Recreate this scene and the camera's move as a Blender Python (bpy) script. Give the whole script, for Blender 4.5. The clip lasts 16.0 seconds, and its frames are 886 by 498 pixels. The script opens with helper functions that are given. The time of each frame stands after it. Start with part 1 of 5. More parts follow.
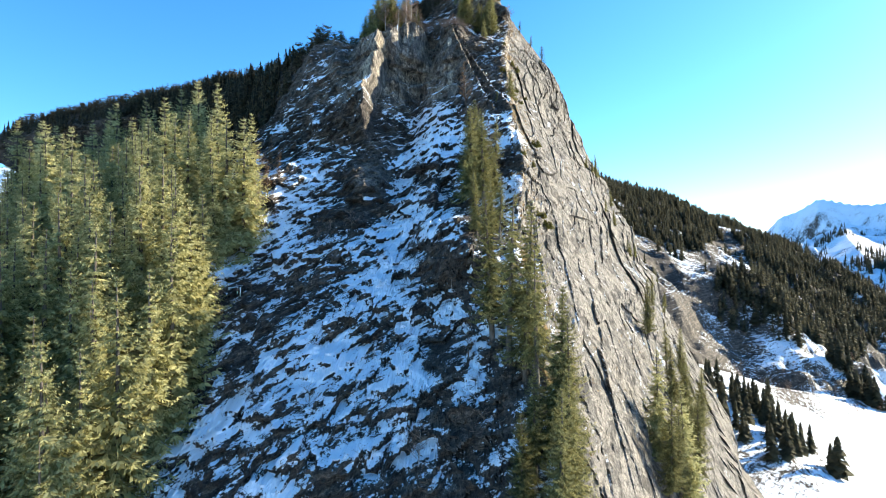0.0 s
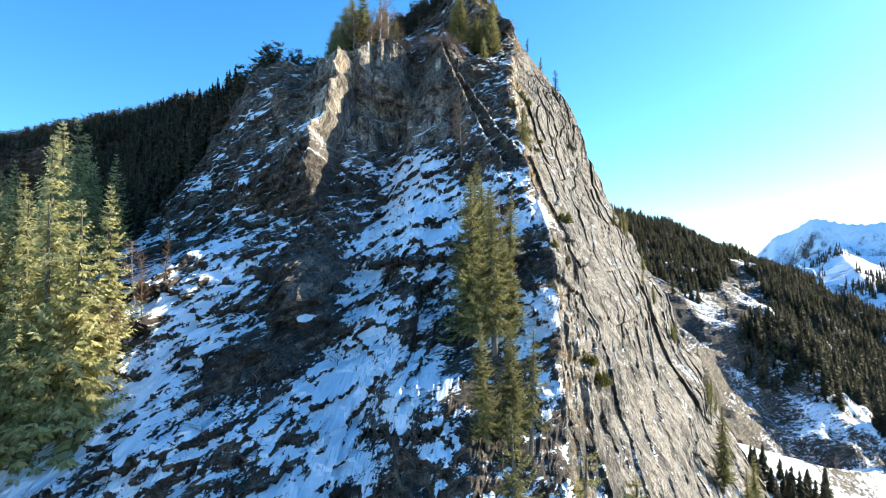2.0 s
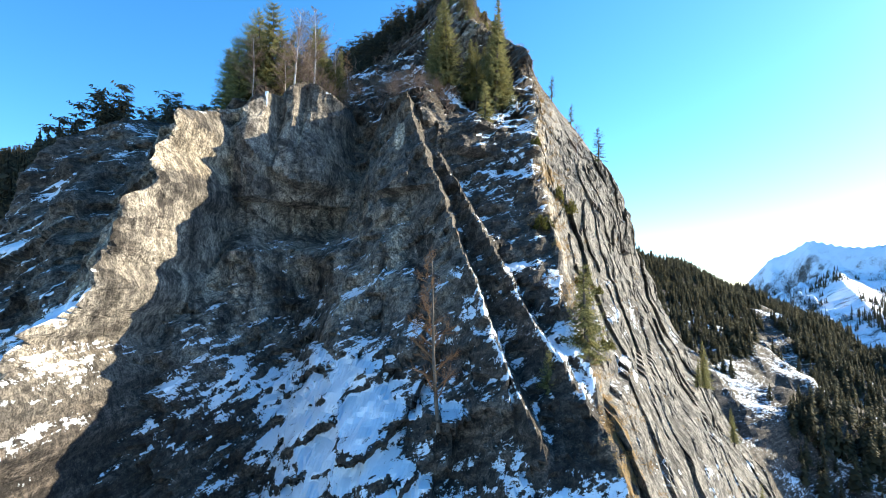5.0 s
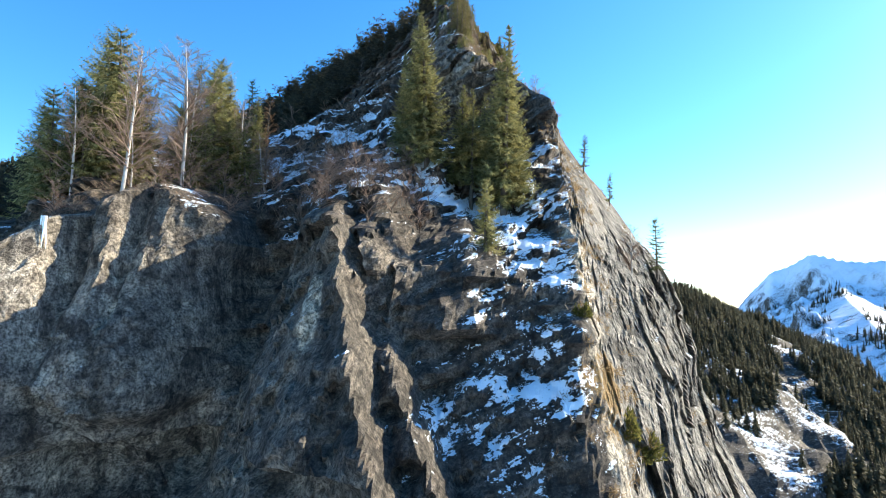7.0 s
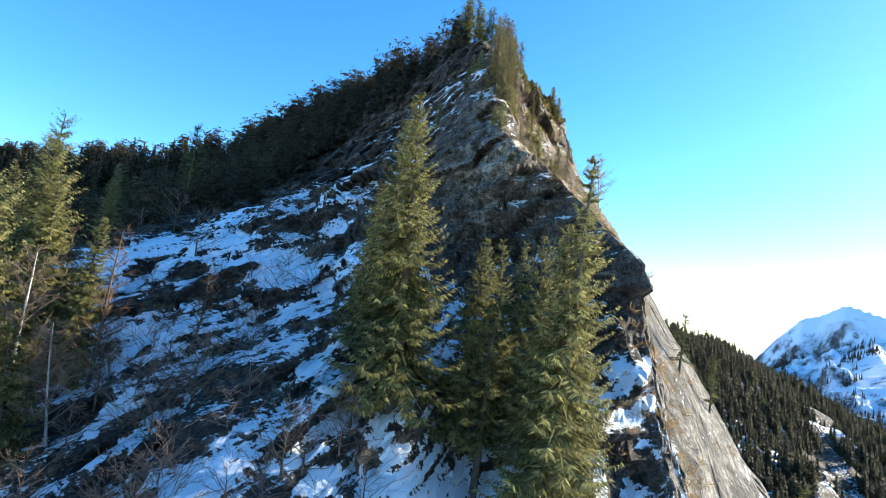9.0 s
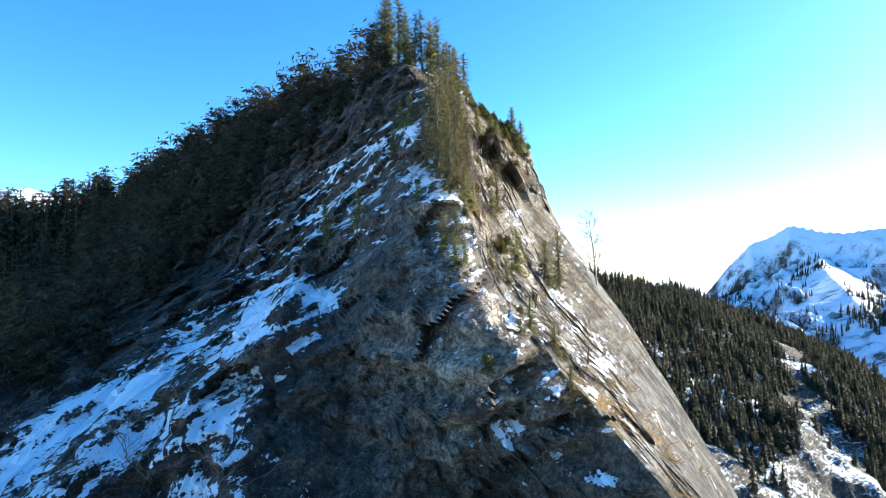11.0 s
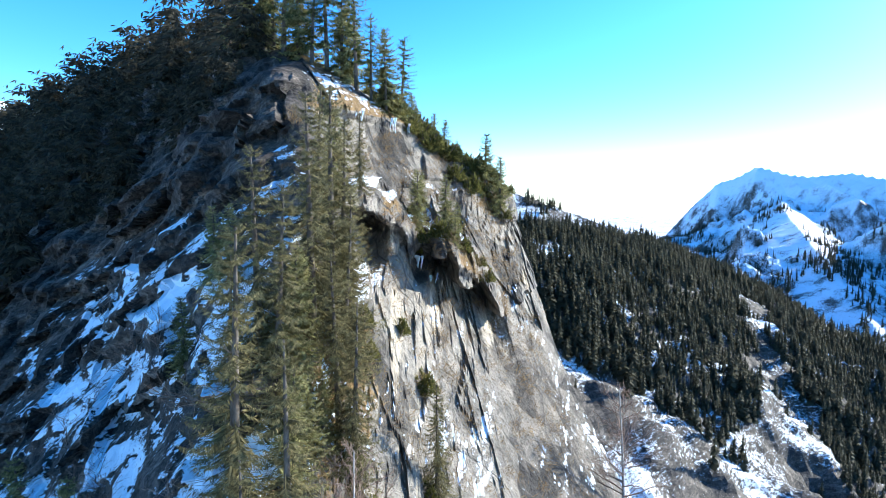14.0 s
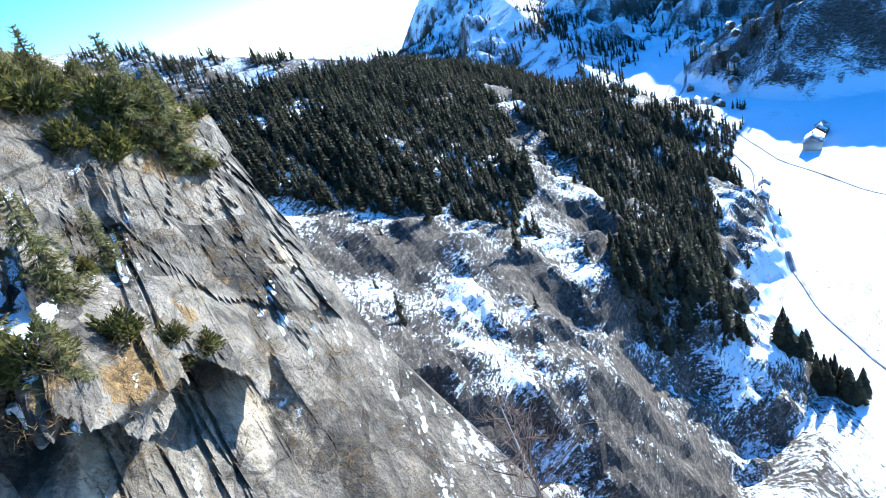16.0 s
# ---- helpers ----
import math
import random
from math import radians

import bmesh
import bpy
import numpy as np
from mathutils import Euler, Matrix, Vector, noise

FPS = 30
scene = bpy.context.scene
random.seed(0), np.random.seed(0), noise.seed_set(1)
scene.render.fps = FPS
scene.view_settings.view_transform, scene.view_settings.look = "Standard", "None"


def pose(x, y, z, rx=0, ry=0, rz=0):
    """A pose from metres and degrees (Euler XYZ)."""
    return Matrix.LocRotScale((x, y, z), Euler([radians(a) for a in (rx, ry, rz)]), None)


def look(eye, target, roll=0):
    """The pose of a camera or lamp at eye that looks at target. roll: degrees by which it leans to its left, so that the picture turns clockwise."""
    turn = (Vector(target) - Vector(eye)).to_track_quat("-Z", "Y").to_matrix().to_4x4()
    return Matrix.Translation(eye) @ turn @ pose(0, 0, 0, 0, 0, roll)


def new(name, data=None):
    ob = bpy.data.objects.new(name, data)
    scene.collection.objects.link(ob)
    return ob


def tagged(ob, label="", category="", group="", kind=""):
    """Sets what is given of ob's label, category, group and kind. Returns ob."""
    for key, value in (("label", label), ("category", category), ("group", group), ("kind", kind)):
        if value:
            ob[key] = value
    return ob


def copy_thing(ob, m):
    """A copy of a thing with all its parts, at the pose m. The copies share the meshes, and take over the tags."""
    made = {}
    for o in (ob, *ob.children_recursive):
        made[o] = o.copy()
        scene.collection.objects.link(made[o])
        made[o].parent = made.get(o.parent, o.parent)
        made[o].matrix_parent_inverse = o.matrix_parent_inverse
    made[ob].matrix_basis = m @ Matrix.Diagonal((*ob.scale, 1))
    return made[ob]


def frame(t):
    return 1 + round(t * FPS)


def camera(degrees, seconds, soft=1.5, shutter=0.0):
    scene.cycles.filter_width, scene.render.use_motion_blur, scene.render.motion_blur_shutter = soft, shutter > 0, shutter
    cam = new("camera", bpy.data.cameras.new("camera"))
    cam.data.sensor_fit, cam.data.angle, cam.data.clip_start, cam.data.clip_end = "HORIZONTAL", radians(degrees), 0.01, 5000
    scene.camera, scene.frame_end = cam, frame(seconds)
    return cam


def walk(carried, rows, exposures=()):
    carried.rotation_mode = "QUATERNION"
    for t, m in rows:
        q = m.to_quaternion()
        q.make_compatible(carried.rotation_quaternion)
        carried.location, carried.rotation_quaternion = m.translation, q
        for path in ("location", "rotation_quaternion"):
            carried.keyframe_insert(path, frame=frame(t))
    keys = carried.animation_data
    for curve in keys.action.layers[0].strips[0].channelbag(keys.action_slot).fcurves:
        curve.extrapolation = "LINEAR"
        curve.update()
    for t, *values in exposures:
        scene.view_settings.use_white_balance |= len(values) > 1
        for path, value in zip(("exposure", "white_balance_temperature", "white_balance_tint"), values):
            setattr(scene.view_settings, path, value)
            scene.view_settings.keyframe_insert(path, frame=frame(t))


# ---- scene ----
# camera: seconds, eye, way, roll
cam = camera(76.0, 16.0, soft=0.4)
PATH = [
    (0, (0.00, 0.00, -0.00), (-0.071, 9.996, 0.281), -0.86),
    (0.5, (0.18, 9.68, 3.91), (0.153, 19.680, 4.214), -0.86),
    (1, (0.43, 19.34, 8.31), (0.461, 29.335, 8.761), -1.03),
    (1.5, (0.68, 29.26, 12.74), (0.752, 39.241, 13.265), -0.92),
    (2, (0.95, 39.05, 16.68), (1.036, 49.032, 17.230), -0.90),
    (2.5, (1.34, 48.35, 20.85), (1.447, 58.337, 21.412), -0.69),
    (3, (1.70, 57.44, 25.16), (1.830, 67.415, 25.839), -0.69),
    (3.5, (2.08, 66.17, 29.48), (2.258, 76.138, 30.290), -0.94),
    (6, (6.17, 107.39, 52.03), (6.474, 117.358, 52.823), -0.32),
    (6.5, (6.79, 114.19, 56.14), (7.113, 124.146, 57.028), -0.19),
    (7, (7.41, 120.69, 60.42), (7.700, 130.649, 61.293), 0.15),
    (7.5, (8.03, 126.64, 64.74), (8.218, 136.595, 65.693), 1.13),
    (8, (8.49, 133.45, 68.83), (8.534, 143.400, 69.853), 3.02),
    (8.5, (8.85, 139.49, 72.95), (8.657, 149.444, 73.875), 7.09),
    (9, (9.06, 144.20, 76.79), (8.932, 154.161, 77.686), 6.77),
    (9.5, (9.23, 148.57, 80.39), (9.435, 158.524, 81.287), 2.76),
    (10, (9.18, 152.33, 83.92), (9.520, 162.293, 84.750), 1.33),
    (12.3, (10.77, 171.66, 96.31), (11.711, 181.612, 95.970), -3.31),
    (12.5, (11.04, 173.00, 97.16), (12.022, 182.940, 96.776), -2.98),
    (13, (11.87, 176.27, 99.07), (13.059, 186.177, 98.440), 0.00),
    (13.5, (12.68, 179.27, 100.57), (13.788, 189.173, 99.747), 1.77),
    (14, (13.62, 182.48, 101.94), (14.814, 192.359, 100.935), 1.52),
    (14.5, (14.65, 185.55, 102.89), (16.088, 195.331, 101.389), 0.57),
    (15, (15.71, 188.42, 103.40), (17.227, 198.053, 101.174), 1.67),
    (15.5, (16.97, 191.12, 103.67), (19.205, 200.465, 100.895), -5.26),
    (16, (18.40, 193.94, 103.52), (22.500, 202.155, 99.554), -17.12),
]
walk(cam, [(t, look(eye, target, roll)) for t, eye, target, roll in PATH], [(0, 1.5, 6900, 2), (9, 1.52, 6700, 2), (12.5, 1.42, 5950, 3), (16, 1.45, 5350, 2)])

# ---- light ----
SUN_AZ, SUN_EL = 71.0, 22.0   # degrees right of +y, degrees up
sun_way = Vector((math.sin(radians(SUN_AZ)) * math.cos(radians(SUN_EL)), math.cos(radians(SUN_AZ)) * math.cos(radians(SUN_EL)), math.sin(radians(SUN_EL))))
world = bpy.data.worlds.new("sky_world")
scene.world = world
world.use_nodes = True
wn = world.node_tree.nodes
sky = wn.new("ShaderNodeTexSky")
sky.sky_type = "NISHITA"
sky.sun_disc = False
sky.sun_elevation, sky.sun_rotation = radians(SUN_EL), radians(SUN_AZ)
sky.altitude, sky.air_density, sky.dust_density, sky.ozone_density = 1800, 1.0, 1.2, 4.0
tone = wn.new("ShaderNodeHueSaturation")
tone.inputs["Saturation"].default_value = 1.22
tone.inputs["Hue"].default_value = 0.5
world.node_tree.links.new(sky.outputs[0], tone.inputs["Color"])
world.node_tree.links.new(tone.outputs[0], wn["Background"].inputs[0])
wn["Background"].inputs[1].default_value = 0.145
sun_data = bpy.data.lights.new("sun", "SUN")
sun_data.energy, sun_data.angle, sun_data.color = 5.0, radians(0.5), (1.0, 0.885, 0.73)
sun = new("sun", sun_data)
sun.matrix_world = look(sun_way * 900, (0, 0, 0))

# ---- noise on arrays ----
def hash01(i, j, k, seed):
    h = (i * 374761393 + j * 668265263 + k * 2147483647 + seed * 1274126177) & 0xFFFFFFFF
    h = ((h ^ (h >> 13)) * 1274126177) & 0xFFFFFFFF
    h = ((h ^ (h >> 16)) * 2246822519) & 0xFFFFFFFF
    return ((h ^ (h >> 15)) & 0xFFFFFF) / 16777215.0


def vnoise(x, y, z, seed=0):
    """Smooth noise, -1 to 1."""
    x, y, z = np.broadcast_arrays(np.asarray(x, float), np.asarray(y, float), np.asarray(z, float))
    i, j, k = np.floor(x).astype(np.int64), np.floor(y).astype(np.int64), np.floor(z).astype(np.int64)
    a, b, c = x - i, y - j, z - k
    a, b, c = a * a * (3 - 2 * a), b * b * (3 - 2 * b), c * c * (3 - 2 * c)
    out = 0
    for di in (0, 1):
        for dj in (0, 1):
            for dk in (0, 1):
                w = (a if di else 1 - a) * (b if dj else 1 - b) * (c if dk else 1 - c)
                out = out + w * hash01(i + di, j + dj, k + dk, seed)
    return out * 2 - 1


def fbm(x, y, z, octaves=4, seed=0, gain=0.5):
    out, amp, f = 0, 1.0, 1.0
    for o in range(octaves):
        out = out + amp * vnoise(x * f, y * f, z * f, seed + o * 17)
        amp, f = amp * gain, f * 2.03
    return out


def cells(u, v, seed, tilt=0.8):
    """Broken blocks: each cell of a plane stands in or out by its own depth and leans its own way."""
    i, j = np.floor(u).astype(np.int64), np.floor(v).astype(np.int64)
    best, out = np.full(u.shape, 1e9), np.zeros(u.shape)
    for di in (-1, 0, 1):
        for dj in (-1, 0, 1):
            a, b = i + di, j + dj
            du, dv = u - a - hash01(a, b, 0, seed), v - b - hash01(a, b, 1, seed)
            d = du * du + dv * dv
            near = d < best
            value = hash01(a, b, 2, seed) * 2 - 1 + tilt * ((hash01(a, b, 3, seed) * 2 - 1) * du + (hash01(a, b, 4, seed) * 2 - 1) * dv) * 2
            best, out = np.where(near, d, best), np.where(near, value, out)
    return out


def smooth(a, b, v):
    w = np.clip((v - a) / (b - a), 0, 1)
    return w * w * (3 - 2 * w)


def bell(v, mid, half):
    return np.exp(-((v - mid) / half) ** 2)


# ---- materials ----
def mat_new(name, rough=0.9):
    m = bpy.data.materials.new(name)
    m.use_nodes = True
    b = m.node_tree.nodes["Principled BSDF"]
    b.inputs["Roughness"].default_value = rough
    b.inputs["Specular IOR Level"].default_value = 0.25
    return m, m.node_tree, b


def node(tree, kind, **values):
    n = tree.nodes.new(kind)
    for key, v in values.items():
        if key in n.inputs:
            if hasattr(v, "is_linked"):
                tree.links.new(v, n.inputs[key])
            else:
                n.inputs[key].default_value = v
        elif key == "op":
            n.operation = v
        elif key == "A" or key == "B":
            slot = n.inputs[0 if key == "A" else 1]
            if hasattr(v, "is_linked"):
                tree.links.new(v, slot)
            else:
                slot.default_value = v
    return n


def noise_tex(tree, vec, scale, detail=5.0, rough=0.6):
    return node(tree, "ShaderNodeTexNoise", Vector=vec, Scale=scale, Detail=detail, Roughness=rough).outputs["Fac"]


def maths(tree, op, a, b=0.0):
    return node(tree, "ShaderNodeMath", op=op, A=a, B=b).outputs[0]


def ramp(tree, fac, stops):
    r = tree.nodes.new("ShaderNodeValToRGB")
    tree.links.new(fac, r.inputs[0])
    e = r.color_ramp.elements
    e[0].position, e[0].color = stops[0][0], (*stops[0][1], 1)
    e[1].position, e[1].color = stops[-1][0], (*stops[-1][1], 1)
    for p, c in stops[1:-1]:
        n = e.new(p)
        n.color = (*c, 1)
    return r.outputs[0]


def mix(tree, fac, a, b, kind="MIX"):
    m = tree.nodes.new("ShaderNodeMix")
    m.data_type, m.blend_type = "RGBA", kind
    for slot, v in ((m.inputs[0], fac), (m.inputs[6], a), (m.inputs[7], b)):
        if hasattr(v, "is_linked"):
            tree.links.new(v, slot)
        else:
            slot.default_value = v if not isinstance(v, tuple) else (*v, 1)
    return m.outputs[2]


def attr(tree, name):
    n = tree.nodes.new("ShaderNodeAttribute")
    n.attribute_name = name
    return n.outputs["Fac"]


def scaled(tree, vec, sx, sy, sz, rot=(0, 0, 0)):
    m = tree.nodes.new("ShaderNodeMapping")
    tree.links.new(vec, m.inputs[0])
    m.inputs["Rotation"].default_value = rot
    m.inputs["Scale"].default_value = (sx, sy, sz)
    return m.outputs[0]


def rock_material(name, far=False):
    m, t, b = mat_new(name, 0.85)
    pos = t.nodes.new("ShaderNodeNewGeometry").outputs["Position"]
    k = 0.8 if far else 1.0
    sunny, snow, grass = attr(t, "sunny"), attr(t, "snow"), attr(t, "grass")
    xyz = node(t, "ShaderNodeSeparateXYZ", Vector=pos).outputs
    # beds climb to the right; the sunny slabs are split along lines that fall to the right
    tilted = node(t, "ShaderNodeCombineXYZ", X=xyz[0], Y=xyz[1], Z=maths(t, "SUBTRACT", xyz[2], maths(t, "MULTIPLY", xyz[0], 0.2 if far else 0.42))).outputs[0]
    split = node(t, "ShaderNodeCombineXYZ", X=maths(t, "ADD", maths(t, "ADD", xyz[0], maths(t, "MULTIPLY", noise_tex(t, pos, 0.13 * k, 3, 0.6), 7.0)), maths(t, "MULTIPLY", xyz[2], 0.52)), Y=maths(t, "MULTIPLY", xyz[1], 0.4), Z=xyz[2]).outputs[0]
    bed = scaled(t, tilted, 0.055 * k, 0.055 * k, 0.8 * k)
    wash = scaled(t, pos, 1.0 * k, 0.6 * k, 0.08 * k)
    n_big = noise_tex(t, pos, 0.11 * k, 5, 0.6)
    n_mid = noise_tex(t, pos, 0.9 * k, 6, 0.7)
    n_fine = noise_tex(t, pos, 7 * k, 5, 0.75)
    n_bed = noise_tex(t, bed, 1.6, 9, 0.7)
    n_lam = noise_tex(t, scaled(t, tilted, 0.35 * k, 0.35 * k, 4.0 * k), 1.0, 6, 0.7)
    n_wash = noise_tex(t, wash, 1.0, 6, 0.65)
    def patches(source, sx, sy, sz):
        v = t.nodes.new("ShaderNodeTexVoronoi")
        t.links.new(scaled(t, source, sx * k, sy * k, sz * k), v.inputs["Vector"])
        v.inputs["Scale"].default_value = 1.0
        v.inputs["Detail"].default_value = 2.0
        v.inputs["Roughness"].default_value = 0.6
        return node(t, "ShaderNodeSeparateXYZ", Vector=v.outputs["Color"]).outputs[0]
    def blend(f, a, c):
        return maths(t, "ADD", maths(t, "MULTIPLY", a, 1 - f), maths(t, "MULTIPLY", c, f))
    p_split = patches(split, 0.5, 0.5, 0.4)
    p_bed = patches(tilted, 0.45, 0.45, 1.5)
    n_split = blend(0.38, noise_tex(t, scaled(t, split, 0.5 * k, 0.5 * k, 0.42 * k), 1.0, 8, 0.72), p_split)
    n_bed = blend(0.2, n_bed, p_bed)
    # shaded side coloured darker, sunny side lighter and warmer: light put into rock colour
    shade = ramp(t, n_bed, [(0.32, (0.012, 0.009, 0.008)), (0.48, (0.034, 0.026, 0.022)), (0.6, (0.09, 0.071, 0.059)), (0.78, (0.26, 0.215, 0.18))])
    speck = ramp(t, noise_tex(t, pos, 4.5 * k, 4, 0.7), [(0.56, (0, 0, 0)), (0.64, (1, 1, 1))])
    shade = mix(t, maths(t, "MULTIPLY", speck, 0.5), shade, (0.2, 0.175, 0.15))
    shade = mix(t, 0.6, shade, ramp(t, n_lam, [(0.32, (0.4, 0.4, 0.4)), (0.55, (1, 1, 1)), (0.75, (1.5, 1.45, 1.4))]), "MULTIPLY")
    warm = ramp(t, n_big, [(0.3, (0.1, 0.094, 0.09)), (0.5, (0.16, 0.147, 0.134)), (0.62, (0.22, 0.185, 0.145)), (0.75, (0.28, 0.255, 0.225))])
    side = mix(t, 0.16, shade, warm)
    streak = ramp(t, blend(0.25, n_wash, p_split), [(0.38, (0.028, 0.024, 0.022)), (0.46, (0.12, 0.105, 0.095)), (0.55, (0.36, 0.33, 0.295)), (0.68, (0.6, 0.55, 0.48))])
    n_sheet = noise_tex(t, scaled(t, pos, 0.42 * k, 0.3 * k, 0.035 * k), 1.0, 4, 0.6)
    streak = mix(t, 0.75, streak, ramp(t, n_sheet, [(0.36, (0.3, 0.28, 0.27)), (0.5, (0.9, 0.88, 0.86)), (0.66, (1.25, 1.2, 1.14))]), "MULTIPLY")
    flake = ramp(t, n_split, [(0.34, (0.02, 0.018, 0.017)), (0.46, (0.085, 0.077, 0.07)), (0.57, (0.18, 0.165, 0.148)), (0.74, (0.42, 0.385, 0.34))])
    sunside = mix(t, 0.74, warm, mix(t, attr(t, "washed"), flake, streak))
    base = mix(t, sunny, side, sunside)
    fresh_sunlit = maths(t, "ADD", attr(t, "fresh_sunlit"), maths(t, "MULTIPLY", maths(t, "SUBTRACT", n_mid, 0.5), 0.8))
    base = mix(t, ramp(t, fresh_sunlit, [(0.4, (0, 0, 0)), (0.6, (1, 1, 1))]), base, ramp(t, n_wash, [(0.3, (0.42, 0.35, 0.27)), (0.6, (0.68, 0.6, 0.49))]))
    # joints: fine dark cracks between blocks
    def cracks(source, sx, sy, sz, width):
        v = t.nodes.new("ShaderNodeTexVoronoi")
        v.feature = "DISTANCE_TO_EDGE"
        vec = scaled(t, source, sx * k, sy * k, sz * k)
        warp = node(t, "ShaderNodeTexNoise", Vector=vec, Scale=1.3, Detail=4.0).outputs["Color"]
        add = t.nodes.new("ShaderNodeVectorMath")
        add.operation = "MULTIPLY_ADD"
        t.links.new(warp, add.inputs[0])
        add.inputs[1].default_value = (0.25, 0.25, 0.25)
        t.links.new(vec, add.inputs[2])
        t.links.new(add.outputs[0], v.inputs["Vector"])
        v.inputs["Scale"].default_value = 1.0
        return ramp(t, v.outputs["Distance"], [(0.0, (0, 0, 0)), (width, (1, 1, 1))])
    joint = cracks(split, 0.32, 0.32, 0.2, 0.022)
    base = mix(t, maths(t, "MULTIPLY", sunny, 0.6), base, mix(t, joint, (0.16, 0.15, 0.14), (1, 1, 1)), "MULTIPLY")
    # dark water stains and lichen
    stain = ramp(t, n_wash, [(0.36, (0.28, 0.28, 0.3)), (0.46, (1, 1, 1))])
    base = mix(t, 0.5, base, stain, "MULTIPLY")
    lich = ramp(t, n_mid, [(0.36, (0.35, 0.34, 0.33)), (0.5, (1, 1, 1)), (0.7, (1.25, 1.2, 1.12))])
    base = mix(t, 0.7, base, lich, "MULTIPLY")
    fine = maths(t, "ADD", ramp(t, n_fine, [(0.4, (0, 0, 0)), (0.56, (1, 1, 1))]), maths(t, "SUBTRACT", 1.0, attr(t, "rugged")))
    base = mix(t, maths(t, "MINIMUM", fine, 1.0), mix(t, 0.8, base, (0.025, 0.022, 0.02)), base)
    n_grit = noise_tex(t, pos, 2.2 * k, 4, 0.7)
    rugged = attr(t, "rugged")
    base = mix(t, maths(t, "MULTIPLY", rugged, 0.8), base, ramp(t, n_grit, [(0.36, (0.22, 0.21, 0.2)), (0.5, (0.9, 0.9, 0.9)), (0.66, (1.45, 1.41, 1.36))]), "MULTIPLY")
    # brown-grey weathered skin on the smooth slabs
    skin = ramp(t, n_split, [(0.38, (0.15, 0.138, 0.122)), (0.5, (0.4, 0.372, 0.335)), (0.64, (0.75, 0.705, 0.635))])
    base = mix(t, maths(t, "SUBTRACT", 1.0, rugged), base, skin, "MULTIPLY")
    # broad dark bands down the pale walls: stains, and cleft shade put into colour
    seep_shade = ramp(t, noise_tex(t, scaled(t, pos, 0.2 * k, 0.16 * k, 0.05 * k), 1.0, 6, 0.62), [(0.36, (0.2, 0.19, 0.185)), (0.45, (0.95, 0.94, 0.93)), (0.6, (1.5, 1.47, 1.42))])
    base = mix(t, maths(t, "MULTIPLY", attr(t, "washed"), 0.85), base, seep_shade, "MULTIPLY")
    # dry grass and moss in the ledges
    turf = ramp(t, n_fine, [(0.3, (0.08, 0.05, 0.02)), (0.5, (0.22, 0.135, 0.055)), (0.7, (0.34, 0.23, 0.1))])
    g = maths(t, "ADD", grass, maths(t, "MULTIPLY", maths(t, "SUBTRACT", n_mid, 0.5), 1.6))
    g = maths(t, "ADD", g, maths(t, "MULTIPLY", maths(t, "SUBTRACT", n_fine, 0.5), 0.8))
    base = mix(t, ramp(t, g, [(0.5, (0, 0, 0)), (0.58, (1, 1, 1))]), base, turf)
    # snow: thin lines along the beds, broken by blots
    e = maths(t, "ADD", maths(t, "MULTIPLY", maths(t, "SUBTRACT", n_mid, 0.5), 1.5), maths(t, "MULTIPLY", maths(t, "SUBTRACT", n_fine, 0.5), 0.9))
    thin = noise_tex(t, scaled(t, tilted, 0.3 * k, 0.3 * k, 1.9 * k), 1.0, 5, 0.65)
    e = maths(t, "ADD", e, maths(t, "MULTIPLY", maths(t, "SUBTRACT", thin, 0.5), 1.5 if far else 1.7))
    e = maths(t, "ADD", e, maths(t, "MULTIPLY", maths(t, "SUBTRACT", n_lam, 0.5), 0.9))
    n_blot = noise_tex(t, pos, 2.6 * k, 5, 0.7)
    e = maths(t, "ADD", e, maths(t, "MULTIPLY", maths(t, "SUBTRACT", n_blot, 0.5), 1.5))
    if far:
        e = maths(t, "ADD", e, maths(t, "MULTIPLY", maths(t, "SUBTRACT", noise_tex(t, scaled(t, pos, 1.0, 1.0, 0.6), 0.025, 12, 0.72), 0.5), 2.2))
    e = maths(t, "ADD", snow, e)
    cover = ramp(t, e, [(0.48, (0, 0, 0)), (0.515, (1, 1, 1))])
    base = mix(t, cover, base, (0.77, 0.83, 0.91))
    t.links.new(base, b.inputs["Base Color"])
    h = maths(t, "ADD", maths(t, "MULTIPLY", n_mid, 0.6), maths(t, "ADD", maths(t, "MULTIPLY", n_fine, 0.2), maths(t, "MULTIPLY", mix(t, sunny, mix(t, 0.5, n_bed, n_lam), n_split), 0.6)))
    h = maths(t, "ADD", h, maths(t, "ADD", maths(t, "MULTIPLY", n_grit, 0.35), maths(t, "MULTIPLY", maths(t, "MULTIPLY", joint, sunny), 0.1)))
    h = maths(t, "MULTIPLY", h, maths(t, "SUBTRACT", 1.0, maths(t, "MULTIPLY", cover, 0.7)))
    h = maths(t, "ADD", h, maths(t, "MULTIPLY", cover, 0.75))
    bump = node(t, "ShaderNodeBump", Height=h, Distance=0.3 if far else 0.7, Strength=0.4 if far else 0.85)
    t.links.new(bump.outputs[0], b.inputs["Normal"])
    return m


